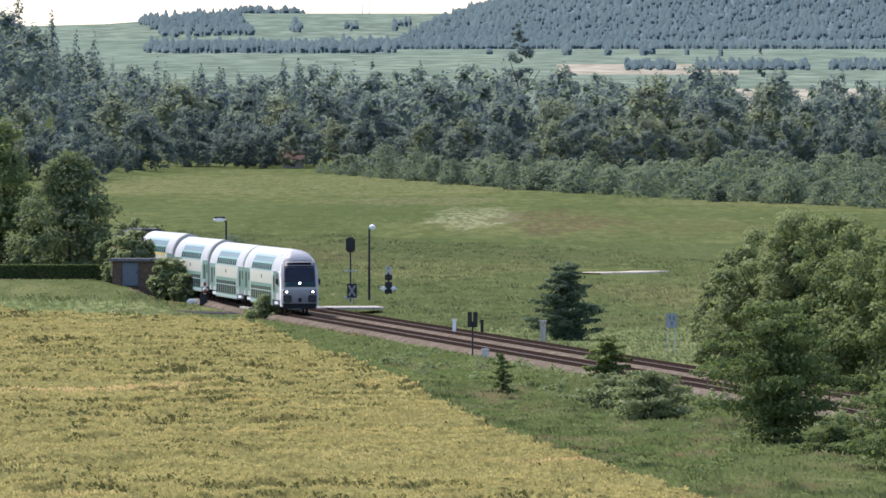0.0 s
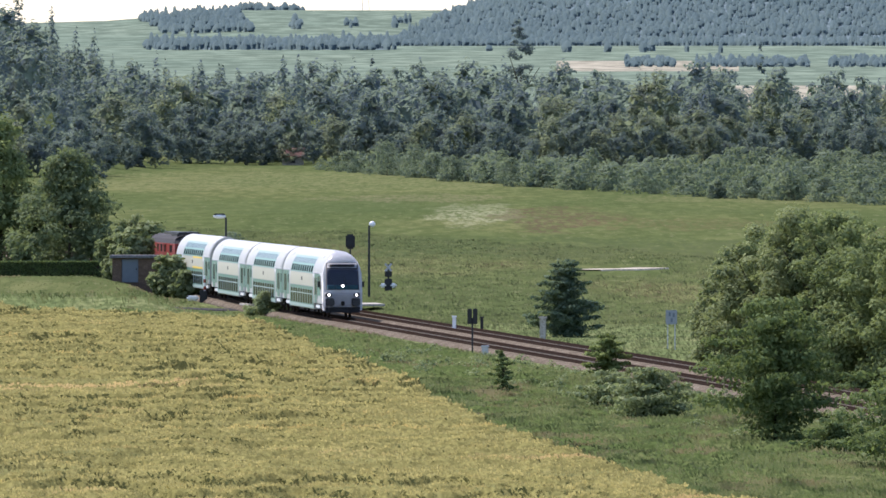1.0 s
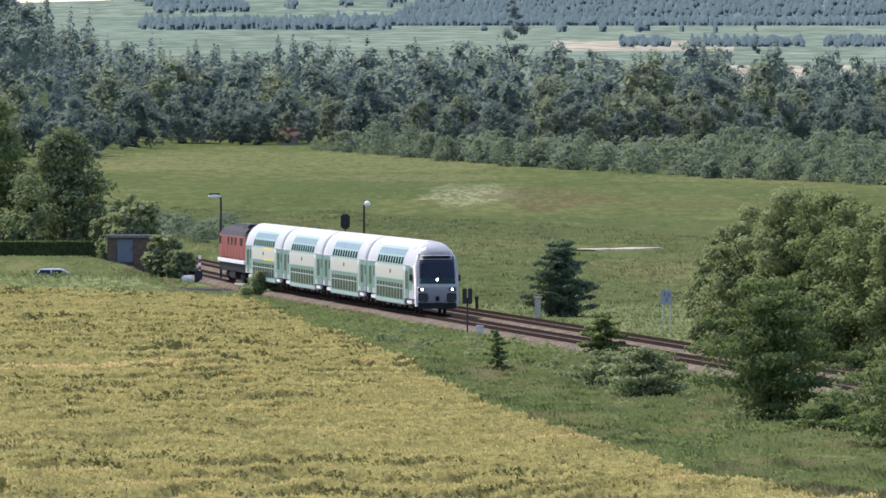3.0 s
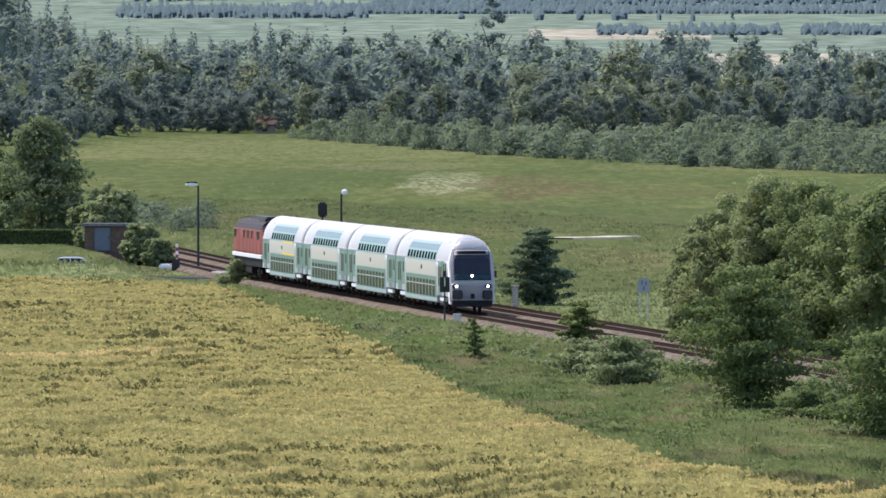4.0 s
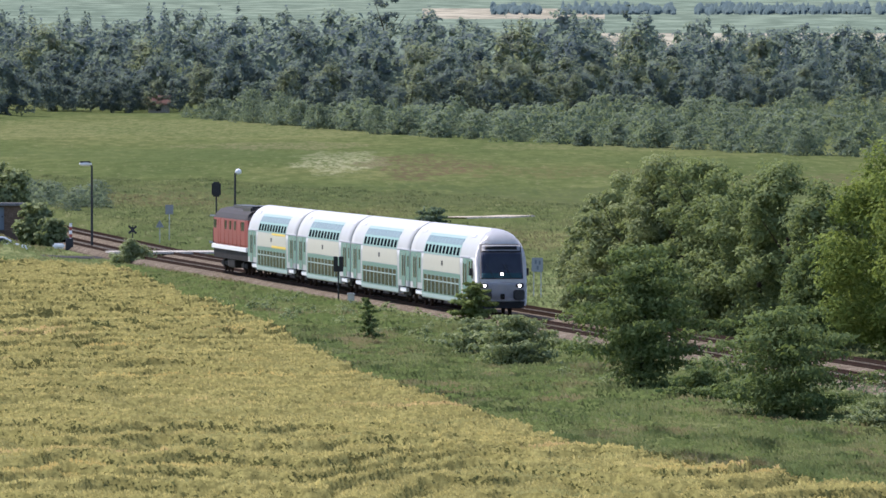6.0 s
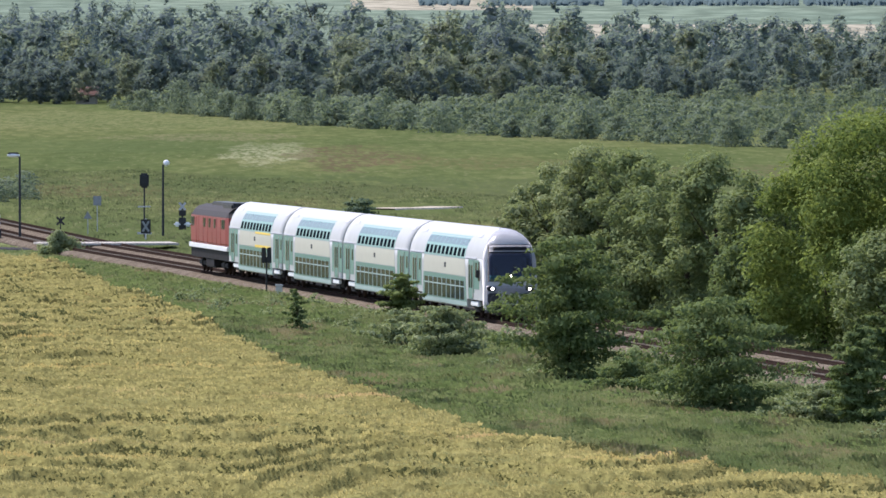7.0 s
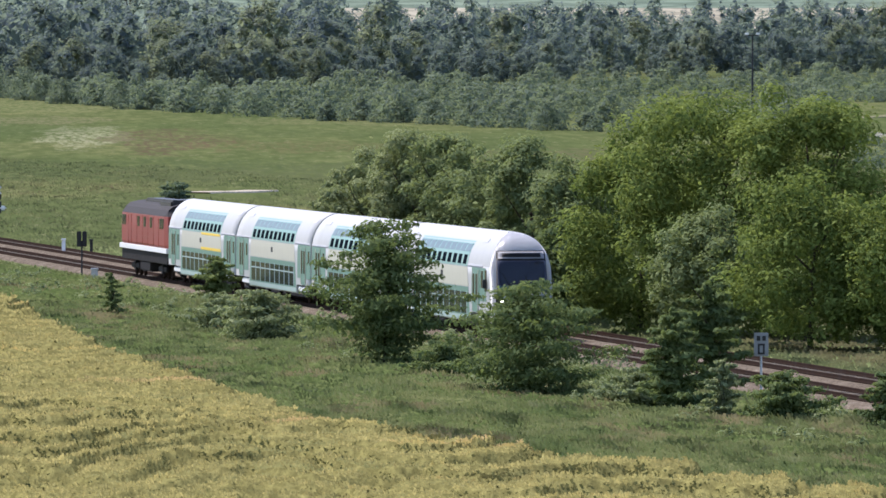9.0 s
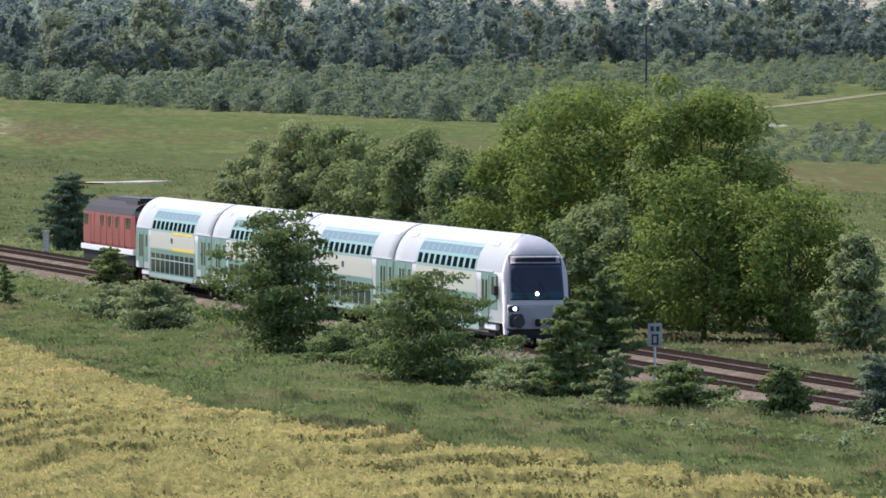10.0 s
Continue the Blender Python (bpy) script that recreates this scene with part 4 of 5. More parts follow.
def make_far_woods():
    rng = np.random.default_rng(31)
    near = []
    for k in range(6):
        # a round or columnar crown: rings of a rough profile
        ring = np.arange(5) * math.pi / 2.5 + 0.3 * k
        prof = ((0.0, 3.0), (4.5, 3.8), (9.0, 2.0)) if k < 4 else ((0.0, 2.2), (5.5, 2.4), (11.0, 1.0))
        V = [(r * rng.uniform(0.85, 1.2) * math.cos(t), r * rng.uniform(0.85, 1.2) * math.sin(t), z + rng.uniform(-0.7, 0.7)) for z, r in prof for t in ring]
        V.append((0, 0, prof[-1][0] + 1.6))
        F = []
        for i in range(2):
            for j in range(5):
                a, b = i * 5 + j, i * 5 + (j + 1) % 5
                F += [(a, b, b + 5), (a, b + 5, a + 5)]
        F += [(10 + j, 10 + (j + 1) % 5, 15) for j in range(5)]
        V = np.array(V)
        N = V * (0.3, 0.3, 0) + (0, 0, 2.6)
        near.append((V, np.array(F), N / np.linalg.norm(N, axis=1)[:, None]))
    rows = []

    def fill(a0, a1, r0, r1, step, scale=1.0, edge=None):
        for r in np.arange(r0, r1, step):
            for a in np.arange(a0, a1, 2.1 / r):
                q, b = r + rng.uniform(-0.4, 0.4) * step, a + rng.uniform(-3, 3) / r
                if edge is None or edge(b, q):
                    rows.append((q * math.sin(b), q * math.cos(b), scale * rng.uniform(0.65, 1.2), rng.uniform(0.6, 1.0), rng.integers(6)))

    fill(-0.012, 0.064, 3440, 4420, 18, 0.36, lambda b, q: b > -0.0085 + (q - 3440) / 900 * 0.0125 and not (3560 < q < 3620 and 0.02 < b < 0.05))
    fill(-0.031, -0.006, 3270, 3420, 18, 0.42)
    fill(-0.033, -0.0205, 3800, 4140, 20, 0.42, lambda b, q: b > -0.033 + (4140 - q) / 340 * 0.003 and b < -0.0205 - (q - 3800) / 340 * 0.002)
    fill(-0.0222, -0.0151, 4370, 4430, 12, 0.44)
    fill(0.02, 0.118, 2850, 2925, 9, 0.3, lambda b, q: math.sin(b * 900) + math.sin(b * 390 + 1) > -1.3)
    fill(0.004, 0.03, 3230, 3250, 120, 0.45, lambda b, q: math.sin(b * 1500) > 0.6)
    fill(-0.02, 0.01, 3900, 3920, 180, 0.4, lambda b, q: b < 0.0 and math.sin(b * 1100) > 0.3)
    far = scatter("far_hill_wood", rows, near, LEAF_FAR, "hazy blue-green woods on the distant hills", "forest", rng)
    bm = bmesh.new()
    x, y = -0.0083 * 4300, 4300
    z = float(land(x, y))
    for dx, dy in ((-1, -1), (1, -1), (1, 1), (-1, 1)):
        rod(bm, (dx * 1.6, dy * 1.6, 0), (dx * 0.3, dy * 0.3, 26), 0.22, 0.14, 4)
    ob = thing("lattice_mast", pose(x, y, z), "thin grey steel lattice mast on the distant ridge", "mast")
    part("tower", bm, PALEMETAL, ob)
    bm = bmesh.new()
    box(bm, -3, -0.2, 20, 3, 0.2, 20.4)
    part("crossarm", bm, PALEMETAL, ob)


LEAF_SCRUB = foliage("grey_green_scrub", (0.105, 0.145, 0.115), (0.155, 0.20, 0.15), (0.23, 0.275, 0.19), 0.45, 0.12)
make_forest()
make_hedges()
make_far_woods()

BY_LINE = "shrubs and trees beside the line"
# thorn trees and bushes in the strip between wheat and track
tree("hawthorn_tree", 13.5, 378, 6.3, 6.4, LEAF_DARK, "dark green hawthorn tree standing on the embankment", 41, 10000, 0.115, 24, 0.12, group=BY_LINE, form="ragged", shape=0.75)
tree("hawthorn_tree", 17.7, 346, 4.5, 6.6, LEAF_DARK, "broad dark green hawthorn with a pointed top", 42, 9000, 0.105, 20, 0.03, group=BY_LINE, form="ragged", shape=0.7)
tree("hawthorn_tree", 22.0, 329, 3.9, 2.9, LEAF_DARK, "narrow dark green thorn tree beside the track", 43, 5000, 0.11, 15, 0.03, group=BY_LINE, form="ragged", shape=0.7)
tree("hawthorn_tree", 24.5, 345, 4.6, 3.0, LEAF_DARK, "narrow dark green thorn tree beside the track", 53, 5000, 0.12, 15, 0.03, group=BY_LINE, form="ragged", shape=0.7)
tree("willow_bush", 23.2, 321, 2.3, 1.5, LEAF_GREY, "small silver-green willow bush in the tall grass", 44, 2600, 0.10, 10, 0.02, category="bush", group=BY_LINE, form="ragged", shape=0.7)
tree("thorn_bush", 25.0, 316, 2.0, 3.4, LEAF_DARK, "low spreading dark green thorn bush", 45, 4200, 0.10, 14, 0.02, category="bush", group=BY_LINE, form="ragged", shape=0.6)
tree("thorn_bush", 28.0, 310, 2.2, 2.6, LEAF_DARK, "low dark green thorn bush by the track", 46, 3800, 0.10, 12, 0.02, category="bush", group=BY_LINE, form="ragged", shape=0.6)
tree("thorn_bush", 31.4, 312, 2.4, 2.6, LEAF_SCRUB, "grey-green bush in tall grass by the track", 47, 3600, 0.10, 12, 0.02, category="bush", group=BY_LINE, form="ragged", shape=0.6)
tree("sapling", 2.9, 456, 2.4, 1.3, LEAF_DARK, "thin young tree in the tall grass", 48, 900, 0.10, 9, 0.1, group=BY_LINE, form="ragged", shape=0.7)
tree("elder_bush", 8.6, 486, 2.5, 2.5, LEAF_LIME, "yellow-green elder bush at the track side", 49, 3200, 0.12, 12, 0.03, category="bush", group=BY_LINE, form="ragged", shape=0.6)
tree("willow_bush", 9.2, 412, 2.5, 4.8, LEAF_GREY, "rounded grey-green willow bush on the embankment", 50, 5000, 0.11, 16, 0.02, category="bush", group=BY_LINE, form="ragged", shape=0.55)
tree("willow_bush", 7.6, 425, 2.0, 3.4, LEAF_GREY, "low grey-green willow bush on the embankment", 54, 3200, 0.11, 12, 0.02, category="bush", group=BY_LINE, form="ragged", shape=0.55)
tree("willow_bush", 21.0, 332, 1.6, 3.2, LEAF_GREY, "low grey-green willow bush on the embankment", 55, 3600, 0.10, 12, 0.02, category="bush", group=BY_LINE, form="ragged", shape=0.55)
tree("thorn_bush", 15.6, 366, 1.5, 3.4, LEAF_DARK, "low spreading dark green thorn bush", 56, 3000, 0.10, 12, 0.02, category="bush", group=BY_LINE, form="ragged", shape=0.55)
tree("track_bush", -12.9, 676, 1.7, 3.6, LEAF_GREY, "small rounded bush beside the level crossing", 51, 2200, 0.13, 12, 0.02, category="bush", group=BY_LINE, shape=0.55)
tree("spruce", 7.9, 597, 5.0, 4.6, LEAF_CONE, "young blue-green bushy spruce standing in the meadow", 52, 7500, 0.14, 22, 0.0, group=BY_LINE, shape=0.62, form="ragged")


def make_weeds():
    """Nettles and low sage-green scrub along the foot of the embankment."""
    rng = np.random.default_rng(77)
    low = [proto(rng, 0.9, 1.5, 110, 0.09, "slim") for _ in range(4)]
    rows = []
    for i in range(400):
        s, side = rng.uniform(110, 385), 3.0 + 9.0 * rng.random() ** 1.4
        x, y, _, _ = along(s, side)
        rows.append((x, y, rng.uniform(0.5, 1.15), rng.uniform(0.6, 1.1), rng.integers(4)))
    scatter("nettle_scrub", rows, low, LEAF_GREY, "low sage-green nettles along the embankment foot", "scrub", rng)


make_weeds()
# beyond the far track
for i, (x, y, h, w, mat, lab) in enumerate([
    (14.9, 490, 6.8, 4.2, LEAF_ASPEN, "olive-green aspen in the row beyond the track"), (16.4, 484, 8.8, 5.6, LEAF_ASPEN, "olive-green aspen in the row beyond the track"),
    (19.0, 478, 10.0, 6.0, LEAF_ASPEN, "tall olive-green aspen in the row beyond the track"), (21.4, 470, 9.4, 5.8, LEAF_MID, "green ash tree in the row beyond the track"),
    (23.6, 462, 9.2, 5.8, LEAF_MID, "green ash tree in the row beyond the track"), (25.4, 446, 8.6, 6.2, LEAF_MID, "green ash tree in the row beyond the track"),
    (16.0, 488, 7.9, 5.0, LEAF_ASPEN, "olive-green aspen in the row beyond the track"), (17.8, 481, 9.4, 5.8, LEAF_ASPEN, "olive-green aspen in the row beyond the track"),
    (20.2, 474, 9.9, 5.8, LEAF_MID, "green ash tree in the row beyond the track"), (22.5, 466, 9.4, 5.8, LEAF_MID, "green ash tree in the row beyond the track"),
    (27.2, 430, 10.6, 8.4, LEAF_BRIGHT, "sunlit bright green maple beyond the track"), (30.4, 424, 12.9, 9.8, LEAF_BRIGHT, "tall sunlit bright green maple with dense crown"),
    (34.2, 420, 12.9, 9.4, LEAF_BRIGHT, "tall sunlit bright green maple with dense crown"), (33.0, 404, 8.2, 8.0, LEAF_BRIGHT, "broad bright green maple with low branches"),
    (36.4, 402, 7.6, 7.2, LEAF_BRIGHT, "broad bright green maple with low branches"), (29.0, 412, 6.5, 5.5, LEAF_MID, "dark green ash tree under taller maples"),
    (38.2, 388, 5.0, 3.4, LEAF_GREY, "silver-green willow at the end of the tree row"), (24.2, 440, 5.0, 4.2, LEAF_DARK, "low dark thorn tree at the track side"),
]):
    tree("track_side_tree", x, y, h, w, mat, lab, 60 + i, int(3200 + 135 * h * w), 0.13, 26, 0.03, group="tree row beyond the track", shape=0.85, form="dome" if mat in (LEAF_BRIGHT, LEAF_MID, LEAF_ASPEN) else "")
# by the cottage gardens beyond the level crossing
for i, (x, y, h, w, mat, lab) in enumerate([
    (-33.6, 834, 10.6, 10.0, LEAF_WEEP, "large grey-green weeping birch behind the hedge"), (-40.5, 850, 13.0, 9.0, LEAF_MID, "dark green garden tree behind the hedge"),
    (-37.2, 842, 6.5, 5.0, LEAF_WEEP, "grey-green garden tree behind the hedge"), (-27.6, 838, 5.0, 5.6, LEAF_GREY, "wide grey-green bush behind the shed"),
    (-25.3, 755, 5.5, 4.2, LEAF_GREY, "wide grey-green bush behind the shed"), (-21.9, 739, 3.6, 3.6, LEAF_GREY, "grey-green bush beside the shed"),
    (-20.4, 735, 2.5, 2.8, LEAF_GREY, "low grey-green bush beside the shed"), (-26.6, 765, 5.6, 4.2, LEAF_GREY, "grey-green bush beside the shed"),
]):
    tree("garden_tree", x, y, h, w, mat, lab, 80 + i, int(2400 + 45 * h * w), 0.24, 22, 0.05, group="garden trees by the crossing", shape=0.7, form="dome" if mat == LEAF_GREY else "")


# ---- standing crop and grass ----
def value_noise(x, y, seed):
    """Smooth noise, 0 to 1, one cell a unit."""
    rng = np.random.default_rng(seed)
    T = rng.random((256, 256))
    i, j = np.floor(x).astype(int), np.floor(y).astype(int)
    u, v = smooth(x - i), smooth(y - j)
    i, j = i % 255, j % 255
    return (T[i, j] * (1 - u) + T[i + 1, j] * u) * (1 - v) + (T[i, j + 1] * (1 - u) + T[i + 1, j + 1] * u) * v


def tufts(rng, x, y, height, width, lean=0.35, tilt=None, lift=0.0, lay=1.0):
    """One leaning, pointed spray of blades a plant; it shades with the sward, tilted by tilt (n, 2) where the crop lies over."""
    n = len(x)
    z = land(x, y) + lift - 0.03
    a = rng.uniform(-0.5 * math.pi, 0.5 * math.pi, n)
    dx, dy = np.cos(a) * width, np.sin(a) * width
    # laid over by the west wind
    lx, ly = (-0.25 + lean * rng.normal(size=n)) * height, (lay + lean * rng.normal(size=n)) * height
    h1, h2 = height * rng.uniform(0.7, 1.1, n), height * rng.uniform(0.55, 1.05, n)
    V = np.stack([
        np.stack([x, y, z], -1), np.stack([x + dx + lx, y + dy + ly, z + h1], -1), np.stack([x - dx + lx, y - dy + ly, z + h2], -1)], 1).reshape(-1, 3)
    # every blade turns the same side to the south
    T = V.reshape(n, 3, 3)
    p, q = T[:, 1] - T[:, 0], T[:, 2] - T[:, 0]
    back = p[:, 2] * q[:, 0] - p[:, 0] * q[:, 2] > 0
    T[back] = T[back][:, (0, 2, 1)]
    N = np.concatenate([rng.normal(size=(n, 2)) * 0.25 + (0 if tilt is None else tilt), np.ones((n, 1))], 1)
    N /= np.linalg.norm(N, axis=1)[:, None]
    return V, np.arange(len(V)).reshape(-1, 3), np.repeat(N, 3, 0)


def sprinkle(rng, n, r0, r1, a0, a1):
    """Random places, evenly spread over a sector of ground."""
    r = np.sqrt(rng.uniform(r0 * r0, r1 * r1, n))
    a = rng.uniform(a0, a1, n)
    return r * np.sin(a), r * np.cos(a)


def track_side(x, y):
    """Metres on the camera's side of the near track."""
    back = np.maximum(0, y - 692) / 83.4
    return -((x + 8.30 + back * back) * 0.99278 + (y - 652.3) * 0.11991)


def sward(name, mat, inside, height, label, category):
    """The closed top of a standing crop: a fine sheet over the land that comes down to the soil at its edges."""
    rr = 222 * np.exp(np.arange(0, 1.158, 0.0018))
    aa = np.arange(-0.058, 0.110, 0.0005)
    R, A = np.meshgrid(rr, aa, indexing="ij")
    X, Y = R * np.sin(A), R * np.cos(A)
    ok = inside(X, Y)
    Z = land(X, Y) + np.where(ok, height(X, Y), -0.05)
    na = len(aa)
    i, j = np.meshgrid(np.arange(len(rr) - 1), np.arange(na - 1), indexing="ij")
    any_in = ok[:-1, :-1] | ok[1:, :-1] | ok[:-1, 1:] | ok[1:, 1:]
    i, j = i[any_in], j[any_in]
    F = np.stack([i * na + j, (i + 1) * na + j, (i + 1) * na + j + 1, i * na + j + 1], -1)[:, ::-1]
    used, F = np.unique(F, return_inverse=True)
    ob = array_mesh(name, np.stack([X, Y, Z], -1).reshape(-1, 3)[used], F.reshape(-1, 4), mat)
    ob.data.polygons.foreach_set("use_smooth", np.ones(len(ob.data.polygons), bool))
    return tagged(ob, label, category, kind="stuff")


def crop(x, y):
    """Lodged wheat: height, and the lean of the stalks. Wavering swathes lie over one another, each with a steep face and a long back."""
    u = value_noise(x * 0.17 + 20, y * 0.028, 1) * 2.1 + value_noise(x * 0.55 + 7, y * 0.09, 2) * 0.8 + value_noise(x * 1.6 + 200, y * 0.3, 6) * 0.3
    s = (y * 0.105 + u) % 1.0
    amount = 0.3 + 0.7 * smooth((value_noise(x * 0.11 + 50, y * 0.05 + 9, 4) - 0.15) / 0.5)
    clump = value_noise(x * 1.5 + 3, y * 0.45, 5) - 0.5
    fine = value_noise(x * 4.0 + 9, y * 1.3, 25) - 0.5
    hollow = smooth((value_noise(x * 0.33 + 80, y * 0.11 + 33, 12) - 0.78) / 0.1)
    rise = np.where(s < 0.1, s / 0.1, (1 - s) / 0.9)
    h = 0.5 + 0.20 * clump + 0.16 * fine + (0.1 + 0.9 * amount) * 0.42 * rise - 0.28 * hollow
    ty = (0.2 + 0.8 * amount) * (0.8 - 1.9 * s) - 0.8 * hollow + 1.5 * clump + 0.9 * fine
    tx = -0.2 + 1.1 * (value_noise(x * 0.5 + 11, y * 0.16 + 70, 17) - 0.5)
    return np.clip(h, 0.12, 1.0), np.stack([tx, ty], -1), 1.0 - hollow, s, amount


def make_wheat():
    sward("wheat_canopy", EARS, in_wheat, lambda x, y: crop(x, y)[0], "ripening yellow wheat, flattened in long swathes", "wheat")
    rng = np.random.default_rng(3)
    xs, ys = [], []
    for n, r0, r1 in ((130000, 225, 330), (120000, 330, 480), (90000, 480, 700)):
        x, y = sprinkle(rng, n, r0, r1, -0.056, 0.11 if r0 < 300 else 0.05)
        k = in_wheat(x, y)
        xs.append(x[k]), ys.append(y[k])
    x, y = np.concatenate(xs), np.concatenate(ys)
    k = crop(x, y)[3] > 0.085
    x, y = x[k], y[k]
    h, tilt, lay, _, _ = crop(x, y)
    V, F, N = tufts(rng, x, y, rng.uniform(0.09, 0.2, len(x)), 0.012 + 0.00009 * np.hypot(x, y), 0.25, tilt, h - 0.04, lay)
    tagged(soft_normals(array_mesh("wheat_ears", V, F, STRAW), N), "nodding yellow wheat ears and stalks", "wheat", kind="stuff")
    # stalks that still stand along the broken edge of each swathe
    x, y = sprinkle(rng, 2600000, 225, 700, -0.056, 0.11)
    k = in_wheat(x, y)
    x, y = x[k], y[k]
    h, _, _, s, amount = crop(x, y)
    edge = value_noise(x * 0.8 + 31, y * 0.2 + 5, 33)
    k = (s < 0.085) & (amount * (0.45 + edge) > 0.3)
    x, y, h, a = x[k], y[k], h[k], (amount * edge)[k]
    V, F, N = tufts(rng, x, y, (0.06 + 0.17 * a) * rng.uniform(0.7, 1.3, len(x)), 0.03 + 0.00009 * np.hypot(x, y), 0.25, (0.0, -1.8), h - 0.08, -0.05)
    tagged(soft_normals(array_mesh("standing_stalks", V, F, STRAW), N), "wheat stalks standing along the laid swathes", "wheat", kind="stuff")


def on_verge(x, y):
    return ~in_wheat(x, y) & (track_side(x, y) > 2.6) & ~((x < -12) & (y > 655))


def turf(x, y):
    """Height of the matted grass."""
    w = value_noise(x * 0.4 + 90, y * 0.15 + 40, 7) * 0.5 + value_noise(x * 1.2 + 50, y * 0.4, 8) * 0.35 + value_noise(x * 3.1 + 20, y * 1.1, 18) * 0.25
    return (0.05 + 0.5 * w) * smooth((track_side(x, y) - 2.0) / 3.0) * np.where((x < -8) & (x > -20) & (y > 640), 0.45, 1.0)


def make_grass():
    sward("matted_grass", TURF, on_verge, turf, "tall rough grass between the wheat and the railway", "grass")
    rng = np.random.default_rng(4)
    xs, ys = [], []
    for n, r0, r1 in ((150000, 225, 330), (120000, 330, 480), (160000, 480, 1010)):
        x, y = sprinkle(rng, n, r0, r1, -0.056, 0.11)
        t = track_side(x, y)
        k = ~in_wheat(x, y) & ~((np.abs(x - 15.2) < 3.6) & (np.abs(y - 808) < 18)) & (np.abs(t + 2.0) > 4.3) & ~((np.abs(y - 691) < 3.0) & (x < -12))
        k &= np.hypot(x, y) < np.interp(np.arctan2(x, y), [-0.05, -0.0106, 0.027, 0.06, 0.1], [985, 955, 850, 830, 760]) + 30 * value_noise(x * 0.3 + 30, y * 0.02, 15)
        xs.append(x[k]), ys.append(y[k])
    x, y = np.concatenate(xs), np.concatenate(ys)
    verge = on_verge(x, y)
    w = value_noise(x * 0.4 + 90, y * 0.15 + 40, 7)
    h = 0.10 + 0.16 * w + np.where((x < -20) & (y > 660) & (y < 688), 0.15, 0.0)
    h *= np.where((x < -26) & (y > 701) & (y < 778), 0.5, 1.0) * rng.uniform(0.6, 1.3, len(x))
    far = track_side(x, y) < 0
    k = ~far
    lean = np.stack([value_noise(x * 0.9 + 5, y * 0.3, 41), value_noise(x * 1.3 + 15, y * 0.35, 42)], -1) * 2.6 - 1.3
    V, F, N = tufts(rng, x[k], y[k], h[k], 0.010 + 0.00008 * np.hypot(x[k], y[k]), 0.28, lean[k], np.where(verge[k], turf(x[k], y[k]) - 0.03, 0.0))
    tagged(soft_normals(array_mesh("tall_grass", V, F, BLADES), N), "tall rough grass blades beside the railway", "grass", kind="stuff")
    V, F, N = tufts(rng, x[far], y[far], h[far], 0.06, 0.2, lean[far])
    tagged(soft_normals(array_mesh("rank_grass", V, F, RANK), N), "dark rank grass in the low meadow beyond the railway", "grass", kind="stuff")
    x, y = sprinkle(rng, 70000, 780, 1500, -0.056, 0.115)
    k = np.hypot(x, y) < meadow_end(x, y)
    x, y = x[k], y[k]
    V, F, N = tufts(rng, x, y, 0.03 + 0.08 * value_noise(x * 0.25 + 90, y * 0.05 + 40, 9), 0.09, 0.35)
    tagged(soft_normals(array_mesh("meadow_grass", V, F, MEADOW), N), "hay meadow in long soft drifts of green", "grass", kind="stuff")


make_wheat()
make_grass()


# ---- beside the line ----
def on_land(x, y, turn=0.0, z=None):
    return pose(x, y, float(land(x, y)) if z is None else z, 0, 0, turn)


def street_lamp(x, y, height, arm, label):
    ob = thing("street_lamp", on_land(x, y), label, "street lamp", "lamps at the crossing")
    bm = bmesh.new()
    rod(bm, (0, 0, -0.2), (0, 0, height), 0.11, 0.08, 10)
    part("pole", bm, DARKMETAL, ob)
    bm = bmesh.new()
    rod(bm, (0, 0, height - 0.05), (arm * 0.5, 0, height + 0.1), 0.05, sides=8)
    part("arm", bm, DARKMETAL, ob)
    bm = bmesh.new()
    size = (0.52, 0.25, 0.17) if abs(arm) > 0.4 else (0.25, 0.22, 0.24)
    bmesh.ops.create_uvsphere(bm, u_segments=14, v_segments=8, radius=1, matrix=Matrix.LocRotScale((arm, 0, height + 0.12), None, size))
    head = part("lamp_head", bm, SIGNWHITE, ob, "white lamp head")
    if abs(arm) > 0.4:
        bm = bmesh.new()
        box(bm, arm - 0.45, -0.2, height + 0.2, arm + 0.45, 0.2, height + 0.34, 0.06)
        part("cap", bm, DARKMETAL, head, "dark cap over the lamp")
    return ob


street_lamp(-16.9, 724, 6.55, -0.5, "tall dark lamp post with long white head")
street_lamp(-5.75, 724, 5.55, 0.25, "tall dark lamp post with round white head")


def cross_plate(bm, x, z, w, h, y=-0.12):
    """The two boards of a level-crossing cross."""
    for s in (-1, 1):
        bmesh.ops.create_cube(bm, size=1, matrix=Matrix.LocRotScale((x, y - 0.015 * s, z), Euler((0, s * math.atan2(h, w), 0)), (math.hypot(w, h), 0.02, 0.16)))
    return bm


